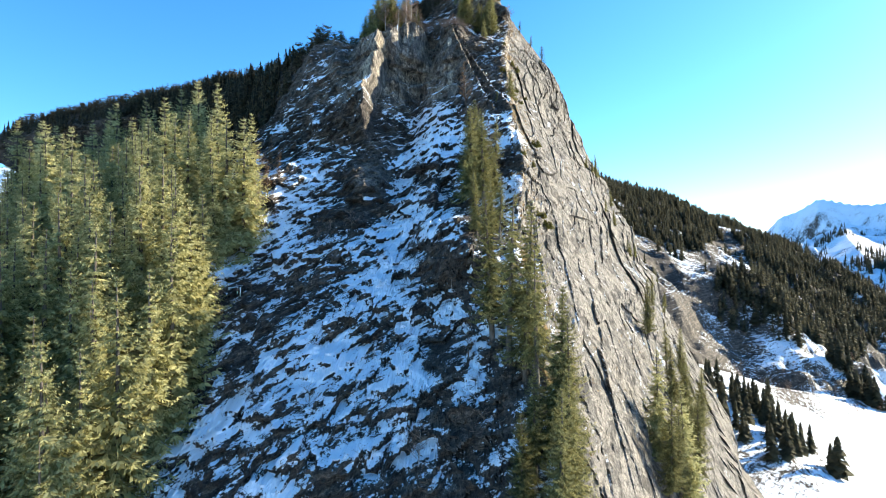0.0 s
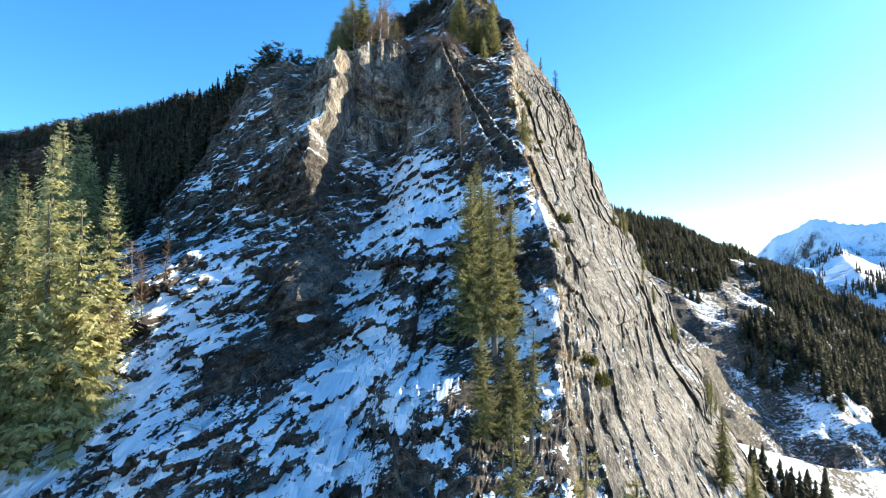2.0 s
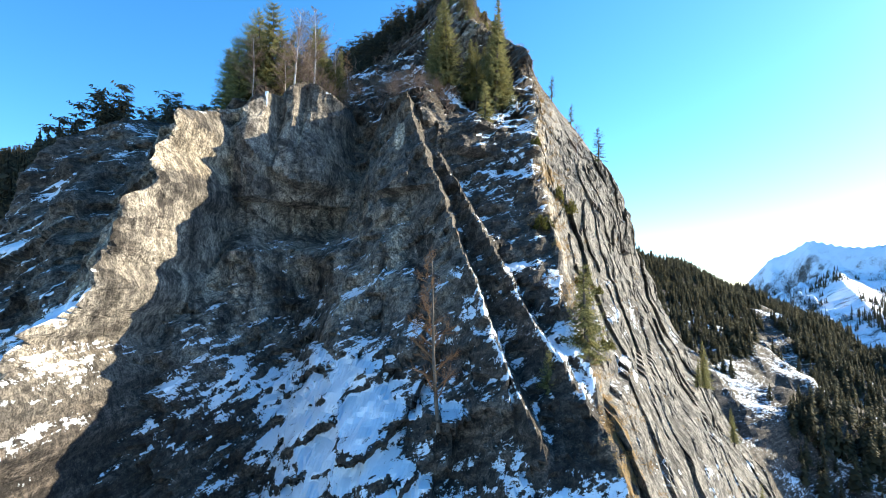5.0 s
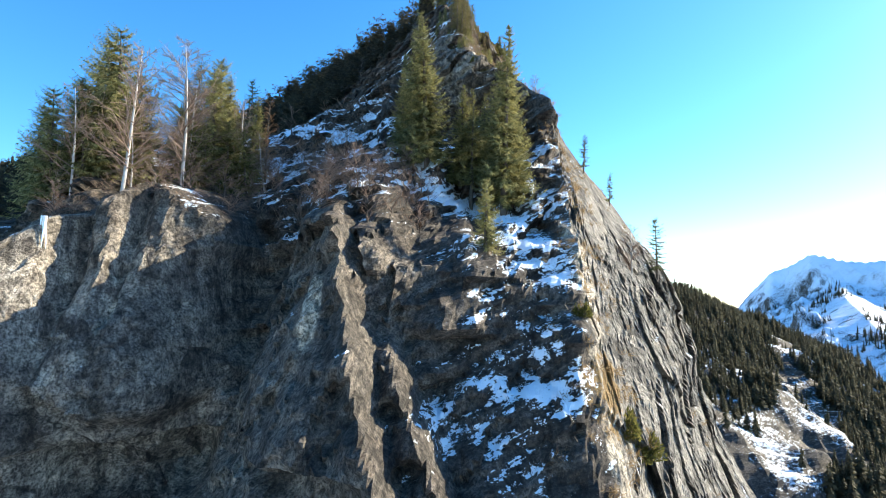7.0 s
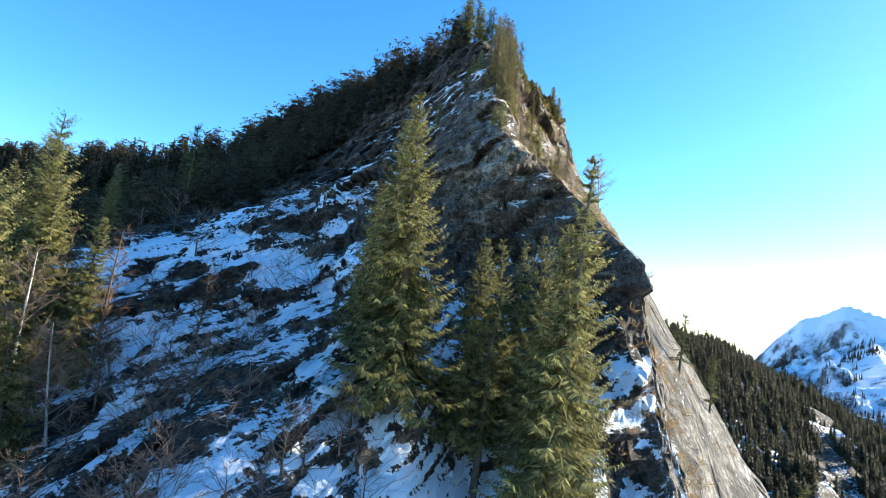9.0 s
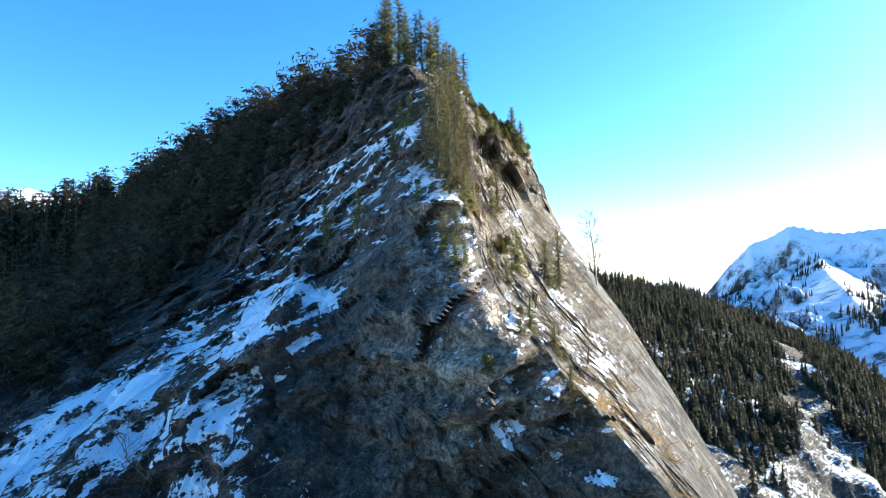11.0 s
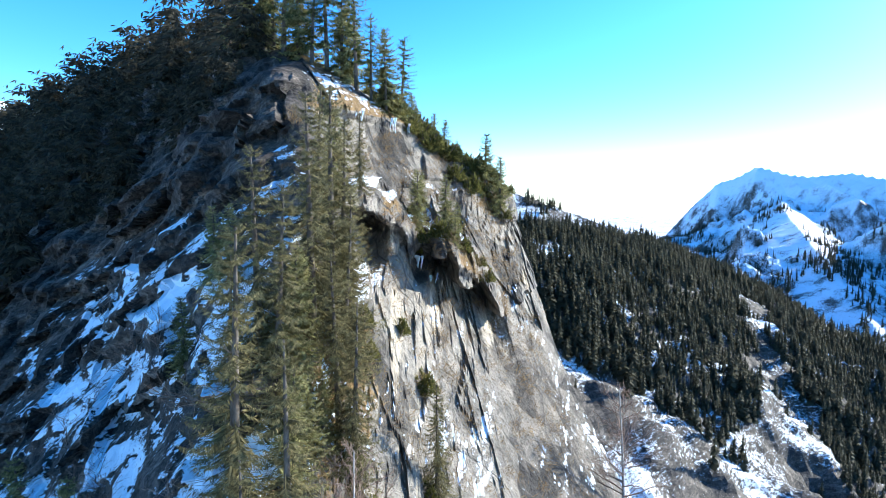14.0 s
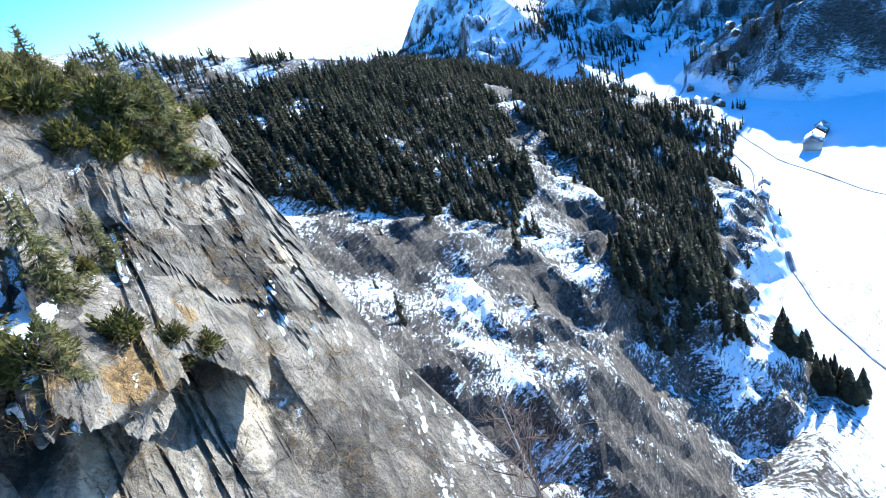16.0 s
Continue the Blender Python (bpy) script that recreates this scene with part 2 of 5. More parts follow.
def leaf_material(name, dark, mid, light, rough=0.75, trans=0.45):
    m, t, b = mat_new(name, rough)
    geo = t.nodes.new("ShaderNodeNewGeometry")
    info = t.nodes.new("ShaderNodeObjectInfo")
    f = maths(t, "ADD", maths(t, "MULTIPLY", geo.outputs["Random Per Island"], 0.75), maths(t, "MULTIPLY", info.outputs["Random"], 0.25))
    col = ramp(t, f, [(0.0, dark), (0.5, mid), (1.0, light)])
    t.links.new(col, b.inputs["Base Color"])
    b.inputs["Specular IOR Level"].default_value = 0.1
    thin = node(t, "ShaderNodeBsdfTranslucent", Color=col)
    both = t.nodes.new("ShaderNodeMixShader")
    both.inputs[0].default_value = trans
    t.links.new(b.outputs[0], both.inputs[1])
    t.links.new(thin.outputs[0], both.inputs[2])
    t.links.new(both.outputs[0], t.nodes["Material Output"].inputs[0])
    return m


def bark_material(name, a, c, scale=6):
    m, t, b = mat_new(name, 0.9)
    pos = t.nodes.new("ShaderNodeTexCoord").outputs["Object"]
    n = noise_tex(t, scaled(t, pos, 1, 1, 0.3), scale, 6, 0.7)
    t.links.new(ramp(t, n, [(0.35, a), (0.65, c)]), b.inputs["Base Color"])
    bump = node(t, "ShaderNodeBump", Height=n, Distance=0.05, Strength=0.8)
    t.links.new(bump.outputs[0], b.inputs["Normal"])
    return m


rock_mat = rock_material("rock_with_snow")
land_mat = rock_material("far_slopes", True)
needle_mat = leaf_material("spruce_needles", (0.06, 0.06, 0.025), (0.18, 0.17, 0.07), (0.42, 0.385, 0.17), trans=0.5)
# paler copy of spruce_needles: sunlight on the spur put into the colour
spur_sunlit_mat = leaf_material("sunlit_spruce_needles", (0.15, 0.145, 0.06), (0.38, 0.36, 0.165), (0.6, 0.56, 0.3), trans=0.5)
# darkened needles: the shade on hillside and crest is put into the colour
shade_mat = leaf_material("shaded_needles", (0.028, 0.027, 0.02), (0.06, 0.053, 0.036), (0.13, 0.108, 0.065))
far_mat = leaf_material("distant_needles", (0.04, 0.042, 0.03), (0.068, 0.066, 0.043), (0.11, 0.1, 0.06))
pine_mat = leaf_material("pine_needles", (0.03, 0.038, 0.018), (0.085, 0.095, 0.036), (0.19, 0.185, 0.07))
aged_mat = leaf_material("weathered_needles", (0.05, 0.045, 0.022), (0.14, 0.12, 0.055), (0.32, 0.27, 0.13), trans=0.4)
shrub_mat = leaf_material("juniper_leaves", (0.03, 0.035, 0.012), (0.11, 0.105, 0.03), (0.22, 0.19, 0.06))
grass_mat = leaf_material("dry_grass_blades", (0.12, 0.075, 0.035), (0.27, 0.18, 0.09), (0.42, 0.31, 0.17))
twig_mat = leaf_material("bare_twigs", (0.16, 0.11, 0.085), (0.31, 0.225, 0.18), (0.46, 0.35, 0.28))
larch_mat = leaf_material("larch_twigs", (0.14, 0.08, 0.05), (0.24, 0.15, 0.09), (0.34, 0.22, 0.13))
bark_mat = bark_material("spruce_bark", (0.05, 0.04, 0.032), (0.17, 0.14, 0.115))
birch_mat = bark_material("birch_bark", (0.25, 0.22, 0.2), (0.62, 0.58, 0.54), 3)
ice_mat, it, ib = mat_new("ice", 0.25)
ice_pos = it.nodes.new("ShaderNodeTexCoord").outputs["Object"]
it.links.new(ramp(it, noise_tex(it, ice_pos, 3.0), [(0.3, (0.62, 0.7, 0.76)), (0.7, (0.86, 0.9, 0.92))]), ib.inputs["Base Color"])
ib.inputs["Subsurface Weight"].default_value = 0.2
# ---- mountain: where its face lies, y of (x, z) ----
LEVELS = (-110, -68, -20, 0, 20, 45, 62, 75, 80, 85, 88, 95, 104, 112, 120)
PROW_X = (12, 12, 12, 10, 14, 15, 17, 20, 19.5, 16.5, 13, 12.4, 11.6, 8, 6)
PROW_Y = (-32, 2, 56, 78, 104.5, 139.5, 155.5, 174.5, 177.5, 181, 184, 193, 202.5, 220, 238)
EDGE_X = (150, 105, 76, 66, 58, 50, 36, 29.2, 28.2, 26.3, 25, 23.2, 22.3, 20.5, 19)
EDGE_Y = (190, 205, 192, 190, 198, 206, 186, 191, 197, 202, 204, 213, 221, 234, 248)
BASE_Z = (-110, -68, -20, 0, 20, 45, 62, 68, 75, 85, 92, 105, 112, 120)
BASE_Y = (-35, 8, 64, 89, 113, 143, 157, 166, 178, 190, 198, 211, 222, 236)
# snow beds: x, z, half width, half height, amount
SNOW_A = ((-6, 7, 5, 7, 0.45), (-28, 16, 7, 8, 0.35), (-24, 6, 5, 6, 0.3), (-15.0, 12.5, 1.3, 0.5, 4.5), (-10, 7, 6, 6, 0.5), (-13, -2, 7, 6, 0.4), (-13, -14, 8, 8, 0.25), (-31, 20, 6, 6, 0.3), (-4, 31, 5, 5, 0.4), (0, 35, 6, 4, 0.35),
          (-2, 22, 6, 5, 0.35), (-27, 13, 6, 6, 0.25), (-31, 5, 7, 6, 0.25), (14, 25, 2.5, 4, 0.7), (11, 49, 3, 6, 0.25), (13, 52, 3, 5, 0.15))
SNOW_B = ((-4, 71, 6, 3, 0.2), (-12, 78, 6, 4, 0.3), (2, 72, 5, 3, 0.25), (1, 77, 4, 3, 0.2), (8, 99, 2, 3, 0.25), (7.4, 97, 1.6, 2.2, 0.4),
          (2, 90, 4, 4, 0.15), (9, 92.5, 2, 1.5, 0.15), (10.2, 102, 1, 2, 0.6), (9.4, 99.6, 1.2, 2.6, 0.5), (6, 93, 3, 4, 0.2), (3.5, 89, 3, 3, 0.15), (11.5, 91.3, 0.8, 0.4, 0.5), (13.2, 102.3, 0.7, 0.22, 1.0), (14.2, 101.8, 0.4, 0.2, 0.9), (15.3, 100.9, 0.6, 0.22, 1.0), (16.2, 100.4, 0.4, 0.2, 0.8), (15.4, 99.9, 0.22, 0.7, 0.9), (13.3, 98.9, 0.4, 0.25, 0.4), (12.5, 97.4, 0.5, 0.4, 0.3), (12.6, 94.8, 0.4, 0.4, 0.6), (18, 88.5, 2, 1.5, 0.3))
TURF = ((15, 103.2, 3.0, 0.9, -0.9), (14.4, 101.4, 0.8, 0.4, 0.5), (17.5, 98.8, 0.9, 0.7, 0.5), (14, 105.4, 3.5, 0.5, 0.45), (12.6, 97.4, 0.9, 0.6, 0.5), (20.2, 101.2, 1.2, 0.7, 0.5), (12.9, 93.5, 0.9, 1.0, 0.5), (15.6, 94.2, 0.3, 0.7, 0.4), (12.4, 90.6, 0.8, 0.8, 0.5), (16.2, 100.1, 0.7, 0.35, 0.6), (17.3, 99.3, 0.7, 0.5, 0.5), (18.2, 98.4, 0.4, 0.6, 0.45), (19.8, 101.6, 0.9, 0.5, 0.5))
# snow taken away; at (-32, 21), (-33, 14), (-17, 20.5) this stands for shade
BARE = ((7, 62.5, 5, 4.5, 0.8), (-15.5, 13, 2.6, 6, 1.0), (-12, 68.3, 8, 2.5, 1.0), (5, 63.5, 3.5, 3.5, 0.6), (-5, 87.5, 5, 3, 0.6), (2.6, 89.4, 4, 2, 0.5), (9, 103, 3, 2.5, 0.8), (10.3, 93.3, 2, 2, 0.6), (-15, 17, 2.5, 4, 0.7), (-16, 9, 3, 2.5, 0.7), (8.5, 90.3, 3.5, 1.8, 0.5), (-14, 52, 14, 11, 0.7), (0, 57, 5, 5, 0.25), (-17, 16, 4, 5, 0.5), (0, 1, 5, 4, 0.3), (-36, -6, 6, 6, 0.3), (-12, 56, 7, 6, 0.3), (-20, 36, 4, 6, 0.25), (10, 86, 5, 5, 0.8), (9, 81, 4, 4, 0.4), (-32, 21, 3, 3, 0.5), (-33, 14, 4, 4, 0.4), (-17, 20.5, 3, 2.5, 0.5), (-15, 28, 4, 6, 0.35), (-22, 8, 3, 5, 0.4), (-8, -9, 3, 3, 0.3), (3, 8, 4, 4, 0.35), (-28, -4, 4, 5, 0.35), (4, 20, 4, 3, 0.35), (-24, 30, 4, 4, 0.3), (4, 102, 4, 4, 0.4), (0, 69, 7, 4, 0.35), (9, 89, 3, 2, 0.2), (-14, 96, 14, 9, 0.35), (-62, 52, 20, 20, 0.5), (-22, 67, 9, 3, 0.6), (-17, 16, 3, 6, 0.5), (-14, 34, 3, 8, 0.3), (-16, 81, 9, 4, 0.3), (-6, 76, 3, 3, 0.3), (-24, 72, 6, 5, 0.3))
# roofs: x, z of the lip, half width, depth, height of the bulge above
ROOFS = ((15.8, 88.6, 0.8, 0.9, 2.5), (17.2, 90.2, 0.5, 0.7, 2), (20, 78.6, 2.0, 2.2, 5), (-15.2, 12.4, 3.0, 5.0, 10), (9, 58.5, 2.4, 2.2, 5),
         (-10, 53, 5, 3.0, 9), (16, 58, 1.2, 1.4, 4), (11, 83, 3, 1.2, 5), (5, 60, 2, 1.0, 3), (18, 22, 3, 1.5, 5), (30, 10, 4, 2, 8), (1.5, 53.2, 3.5, 2.2, 8), (10.5, 61.5, 1.6, 1.8, 4), (-5, 19, 4, 3, 6))


def curve(z, zs, vs):
    z = np.asarray(z, float)
    return (np.interp(z - 2, zs, vs) + np.interp(z, zs, vs) + np.interp(z + 2, zs, vs)) / 3


def crest(x):
    return np.interp(x, (-300, -220, -150, -110, -80, -60, -40, -25, -16, -8, 0, 8, 12, 14, 16, 22, 60), (104, 104, 101, 102, 101.5, 102, 105, 109.5, 113, 112.5, 111.5, 109.5, 107.5, 106, 104.5, 102, 80))


def prow_x(z):
    return curve(z, LEVELS, PROW_X) + np.interp(z, (60, 90), (0.9, 0.35)) * fbm(z / 6.0, 0.3, 0.7, 3, 41)


def edge_x(z):
    return curve(z, LEVELS, EDGE_X) + np.interp(z, (50, 75), (1.6, 0.4)) * fbm(z / 7.0, 0.9, 0.2, 3, 43)


def broad(x, z):
    """The broad form: shaded face, prow, sunny face, and what lies round the corner."""
    top = crest(x)
    over = np.maximum(z - top, 0)
    z = np.minimum(z, top)
    px, py = prow_x(z), curve(z, LEVELS, PROW_Y)
    ex, ey = edge_x(z), curve(z, LEVELS, EDGE_Y)
    zb = z + smooth(40, 60, z) * (1 - smooth(80, 90, z)) * 5.0 * fbm(x / 7.0, z / 25.0, 0.4, 3, 45)
    left = curve(zb, BASE_Z, BASE_Y)
    start = np.interp(z, (0, 15, 25, 45, 60, 76, 90, 110), (-40, -36, -28, -33, -36, -12, 5, 7))
    rate = np.interp(z, (-40, 10, 25, 50, 110), (0.1, 0.3, 1.0, 1.15, 1.3))
    away = np.maximum(start - x, 0)
    left = left + rate * (away - smooth(50, 90, z) * 0.62 * np.maximum(away - 50, 0))
    blend = smooth(-1, 0, (x - px) / np.interp(z, (86, 98), (14, 8)))
    y = np.where(x < px, left * (1 - blend) + py * blend, py + (ey - py) * (x - px) / (ex - px))
    y = np.where(x > ex, ey + (x - ex) * np.interp(z, (50, 68), (7, 22)), y)
    return y + over * 14.0


def step_rib(x, x0, depth, back, run=0.9):
    """A slab that rises slowly from the left and breaks off at x0 in a right-facing edge."""
    return -depth * np.where(x < x0, np.exp(np.minimum(x - x0, 0) / back), 1 - smooth(0, run, x - x0))


def pale_wall(x, z):
    """Where the upright pale wall stands."""
    top = np.interp(x, (-18, -15.5, -13, -9.5, -7.5, -6, -4), (57, 60.5, 64, 67.3, 66.6, 65, 63)) + 0.5 * vnoise(x / 0.9, 0.2, 0.6, 44)
    return smooth(-16.5, -13.8, x) * (1 - smooth(-6.0, -3.0, x)) * smooth(47, 51, z) * (1 - smooth(0, 1.6, z - top))


def features(x, z):
    """Gully, fins, roofs and ledges."""
    d = 7.0 * bell(x, -9 + 0.05 * (z - 20), 4.5) * smooth(-10, 12, z) * (1 - smooth(42, 58, z))
    jag = 1.3 * vnoise(z / 4, 0.2, 0.5, 46) + 0.5 * vnoise(z / 1.3, 0.2, 0.5, 47)
    d = d + step_rib(x, -16.9 + 0.05 * (z - 45) + 1.5 * jag, 13, 8, 1.3) * smooth(24, 38, z) * (1 - smooth(58.5, 64, z))
    d = d + step_rib(x, 8.4 - 0.28 * (z - 42) + 0.3 * jag, 5.0, 3.5) * smooth(30, 42, z) * (1 - smooth(64, 69, z))
    d = d + step_rib(x, 11.6 - 0.38 * (z - 42) + 0.25 * jag, 3.2, 1.6) * smooth(34, 40, z) * (1 - smooth(57, 60, z))
    d = d + step_rib(x, -3 + 0.05 * z + 0.5 * jag, 2.6, 3) * smooth(0, 8, z) * (1 - smooth(22, 30, z))
    d = d + step_rib(x, 3.0 + 0.5 * jag, 2.4, 3) * smooth(80, 84, z) * (1 - smooth(90, 96, z))
    d = d + 5.0 * bell(x, -3.5, 2.5) * smooth(46, 54, z) * (1 - smooth(62, 68, z))
    d = d + 0.6 * np.sin(x * 0.9 + 0.2 * z) * smooth(40, 48, z) * (1 - smooth(62, 67, z)) * (1 - smooth(-2, 3, x))
    # the pale wall: it stands upright, and leans out at its top
    wall = pale_wall(x, z)
    d = d + wall * (153 - curve(z, BASE_Z, BASE_Y)) * 0.85
    hood = 54.2 + 0.12 * (x + 8) ** 2 + 0.5 * vnoise(x / 1.1, 0.5, 0.2, 45)
    d = d - wall * (2.0 * bell(x, -9.4, 4.2) * smooth(hood - 0.3, hood + 0.6, z) * (1 - smooth(58, 66, z)) - 2.6 * bell(x, -6.6, 1.2) * (1 - smooth(hood - 0.6, hood, z)) - 1.2 * bell(x, -11.6, 0.5) - 0.9 * bell(x, -9.2, 0.35) * smooth(56, 60, z))
    d = d + wall * (0.7 * np.abs(vnoise(x / 1.5, z / 16, 0.3, 48)) + 0.35 * np.abs(vnoise(x / 0.6 + 0.05 * z, z / 9, 0.3, 49)))
    # alcove with a sill of snow
    d = d + 3.5 * bell(x, -14.4, 1.5) * smooth(12.2, 12.5, z) * (1 - smooth(14.0, 14.6, z)) - 1.6 * bell(x, -15, 1.6) * bell(z, 12.0, 0.35)
    # blunt nose of rock low on the shaded face
    d = d - 12 * bell(x, 0.8, 4.2) * smooth(-6, 4, z) * (1 - smooth(5.5, 10.5, z))
    for x0, z0, w, depth, high in ROOFS:
        d = d - depth * bell(x, x0, w) * smooth(z0 - 0.25, z0 + 0.1, z) * (1 - smooth(z0 + 0.3, z0 + high, z))
    return d


def summit_face(x, z):
    """Rim, slab, snowy ledge, cave, nose and ribs on the sunny face below the summit."""
    on = smooth(11.0, 12.0, x) * (1 - smooth(22.6, 23.6, x))
    rim = np.interp(x, (12.5, 15, 17, 18.3, 20.2, 21), (105.0, 105.2, 104.6, 103.7, 101.6, 100.4)) + 0.3 * vnoise(x / 0.8, 0.4, 0.1, 55)
    d = -0.8 * smooth(rim - 0.25, rim, z) * (1 - smooth(rim + 0.3, rim + 2.5, z))
    led = np.interp(x, (11, 12.4, 13.5, 14.3, 15, 16.1, 17.4, 19), (102.5, 102.3, 102.1, 101.7, 100.9, 100.4, 99.7, 99)) + 0.25 * vnoise(x / 0.5, 0.7, 0.3, 56)
    shelf = 1 - smooth(17.0, 18.8, x)
    d = d + shelf * (1.5 * smooth(led - 0.2, led + 0.15, z) * (1 - smooth(rim - 1.5, rim, z)) - 1.1 * smooth(led - 1.3, led - 0.7, z) * (1 - smooth(led - 0.1, led + 0.1, z)))
    d = d + 3.4 * bell(x, 13.2, 0.8) * smooth(98.6, 99.6, z) * (1 - smooth(led - 1.1, led - 0.85, z)) + 1.3 * bell(x, 15.4, 0.4) * smooth(98.2, 99.0, z) * (1 - smooth(led - 0.2, led, z)) - 0.7 * bell(x, 14.15, 0.28) * smooth(99.6, 99.9, z) * (1 - smooth(led - 0.9, led - 0.5, z))
    lip = np.interp(x, (15, 16.4, 17, 18, 18.8, 20), (99.4, 99.4, 98.5, 98.2, 97, 96.3)) + 0.3 * cells(x / 0.7, z * 0, 57, 0.6)
    nose = smooth(15.5, 16.1, x) * (1 - smooth(19.0, 19.9, x))
    d = d + nose * (-2.1 * smooth(lip - 0.15, lip + 0.1, z) * (1 - smooth(lip + 0.6, lip + 2.2, z)) + 1.5 * smooth(lip - 2.6, lip - 0.5, z) * (1 - smooth(lip - 0.15, lip, z)))
    ribs = smooth(12.6, 13.4, x) * (1 - smooth(16.6, 17.6, x)) * smooth(86, 90, z) * (1 - smooth(98.0, 99.2, z))
    d = d - 0.14 * ribs * np.abs(vnoise((x + 0.16 * (z - 92)) / 0.62, z / 7, 0.2, 58)) - 0.08 * ribs * cells(x / 0.4 + 0.2 * z, z / 1.6, 59, 0.6)
    fins = smooth(20.2, 21.0, x) * smooth(94.4, 95.4, z) * (1 - smooth(99.4, 100.8, z))
    d = d - 0.4 * fins * np.abs(cells(x / 0.55 + 0.15 * z, (z + 0.6 * x) / 1.7, 60, 0.6)) - 0.6 * smooth(15.9, 16.1, x) * (1 - smooth(16.9, 17.6, x)) * smooth(102.4, 102.6, z) * (1 - smooth(103.4, 104, z))
    return d * on


def terrace(v, n, hard=0.75):
    s = v * n
    i = np.floor(s)
    return (i + smooth(hard, 1.0, s - i)) / n


def rock_noise(x, y, z, px, ex):
    warp = 3.0 * fbm(x / 16, y / 16, z / 16, 3, 5) + 0.6 * fbm(x / 3, y / 3, z / 3, 2, 6)
    # beds climb to the right on the shaded face; ledges of uneven height, broken into blocks
    s = (z - 0.42 * x + warp) / 1.9
    ledge = (terrace(s, 1, 0.45) - s) * 1.9 + 0.4 * (terrace(s * 2.7 + 0.7, 1, 0.5) - s * 2.7 - 0.7)
    strong = np.clip(0.3 + 0.3 * smooth(60, 85, z) + 0.7 * vnoise(x / 7, y / 7, z / 5, 31), 0.03, 1.1)
    k = smooth(-1.6, 0.6, x - px)
    wx, wz = x + 0.5 * fbm(x / 2, z / 2, 0.3, 2, 32), z - 0.42 * x + 0.5 * fbm(x / 2, z / 2, 0.8, 2, 33)
    blocks = 1.0 * cells(wx / 3.4, wz / 2.3, 34) + 0.5 * cells(wx / 1.3, wz / 0.9, 35) + 0.16 * cells(wx / 0.5, wz / 0.4, 36)
    n = 2.2 * fbm(x / 11, y / 11, z / 13, 4, 1) + blocks * np.interp(z, (36, 44, 62, 68, 80, 90), (0.75, 0.4, 0.4, 0.8, 0.8, 0.65)) + 0.9 * fbm(x / 2.6, y / 2.6, z / 2.6, 3, 15) + 0.15 * fbm(x / 0.8, y / 0.8, z / 0.6, 2, 14)
    # slabs of the sunny face, split along joints that run down to the right
    w = np.clip(np.minimum(x, ex) - curve(np.minimum(z, 118), LEVELS, PROW_X), 0, None) * 2.3 + np.interp(z, (50, 68), (7, 22)) * np.maximum(x - ex, 0)
    across, down = (w + 1.2 * z) / 1.56, (1.2 * w - z) / 1.56
    wob = 0.5 * fbm(across / 4, down / 4, 0.3, 2, 50)
    big = np.interp(z, (62, 70, 84, 96, 100), (0.9, 0.8, 0.7, 0.7, 0.7)) * cells(across / 5.2 + 0.15 * wob, down / 9, 52, 0.5) + 0.12 * cells(across / 1.9 + 0.1 * wob, down / 3.2, 51, 0.6)
    mid = 0.25 * cells(w / 1.6 + 0.2 * wob, (z - 0.3 * w) / 1.3, 53, 0.8) + 0.12 * cells(w / 0.6, (z - 0.3 * w) / 0.5, 61, 0.8) + 0.04 * smooth(84, 87, z) * (1 - smooth(94, 98, z)) * cells(across / 0.5, down / 1.1, 54, 0.8)
    calm = 1 - 0.88 * smooth(2, 5, w - np.interp(z, (82, 88), (0, 9))) * smooth(60, 70, z) * (1 - smooth(94, 97, z))
    calm = calm * (1 - 0.88 * smooth(101.8, 102.6, z) * (1 - smooth(104.4, 105.4, z)) * smooth(1, 3, w))
    slabs = (big + mid) * calm * (1 - 0.4 * smooth(84, 90, z)) + 0.8 * fbm(w / 9, z / 9, 0.2, 2, 63)
    # lower down the sunny face is split into long flakes, with broken ledges towards the prow
    low = 1 - smooth(50, 66, z)
    v = z - 0.25 * w + warp
    skew = 0.07 * fbm(w / 9, z / 9, 0.7, 2, 62)
    flakes = 1.3 * cells(across / 12 + 2 * skew, down / 22, 64, 0.3) + 0.5 * cells(w / 6.5 + 0.4 * wob, v / 5.5, 71, 0.5) + 0.18 * cells(across / 3.7 + skew, down / 8, 67, 0.35) + 0.06 * cells(across / 1.3 + skew, down / 2.6, 68, 0.8) + 0.1 * cells(w / 1.1 + 0.3 * wob, (z - 0.3 * w) / 0.9, 70, 0.8)
    ledges = 0.5 * cells(w / 3.5, v / 2.6, 65, 0.8) + 0.25 * cells(w / 1.4, v / 1.1, 69, 0.8) + 0.7 * (terrace(v / 4.5, 1, 0.4) - v / 4.5) * 4.5 * strong
    rubble = flakes + 1.6 * fbm(w / 17, v / 15, 0.6, 2, 66) + ledges * (0.25 + 0.75 * bell(w, 4, 12) * (1 - smooth(12, 26, z)))
    slabs = slabs * (1 - low) + rubble * low
    return (n + ledge * strong) * (1 - 0.7 * pale_wall(x, z)) * (1 - k) + slabs * k


def surface(x, z, rough=True):
    y = broad(x, z) + features(x, z) + summit_face(x, z)
    if rough:
        zc = np.minimum(z, 118)
        y = y + rock_noise(x, y, z, prow_x(zc), edge_x(zc))
    return y


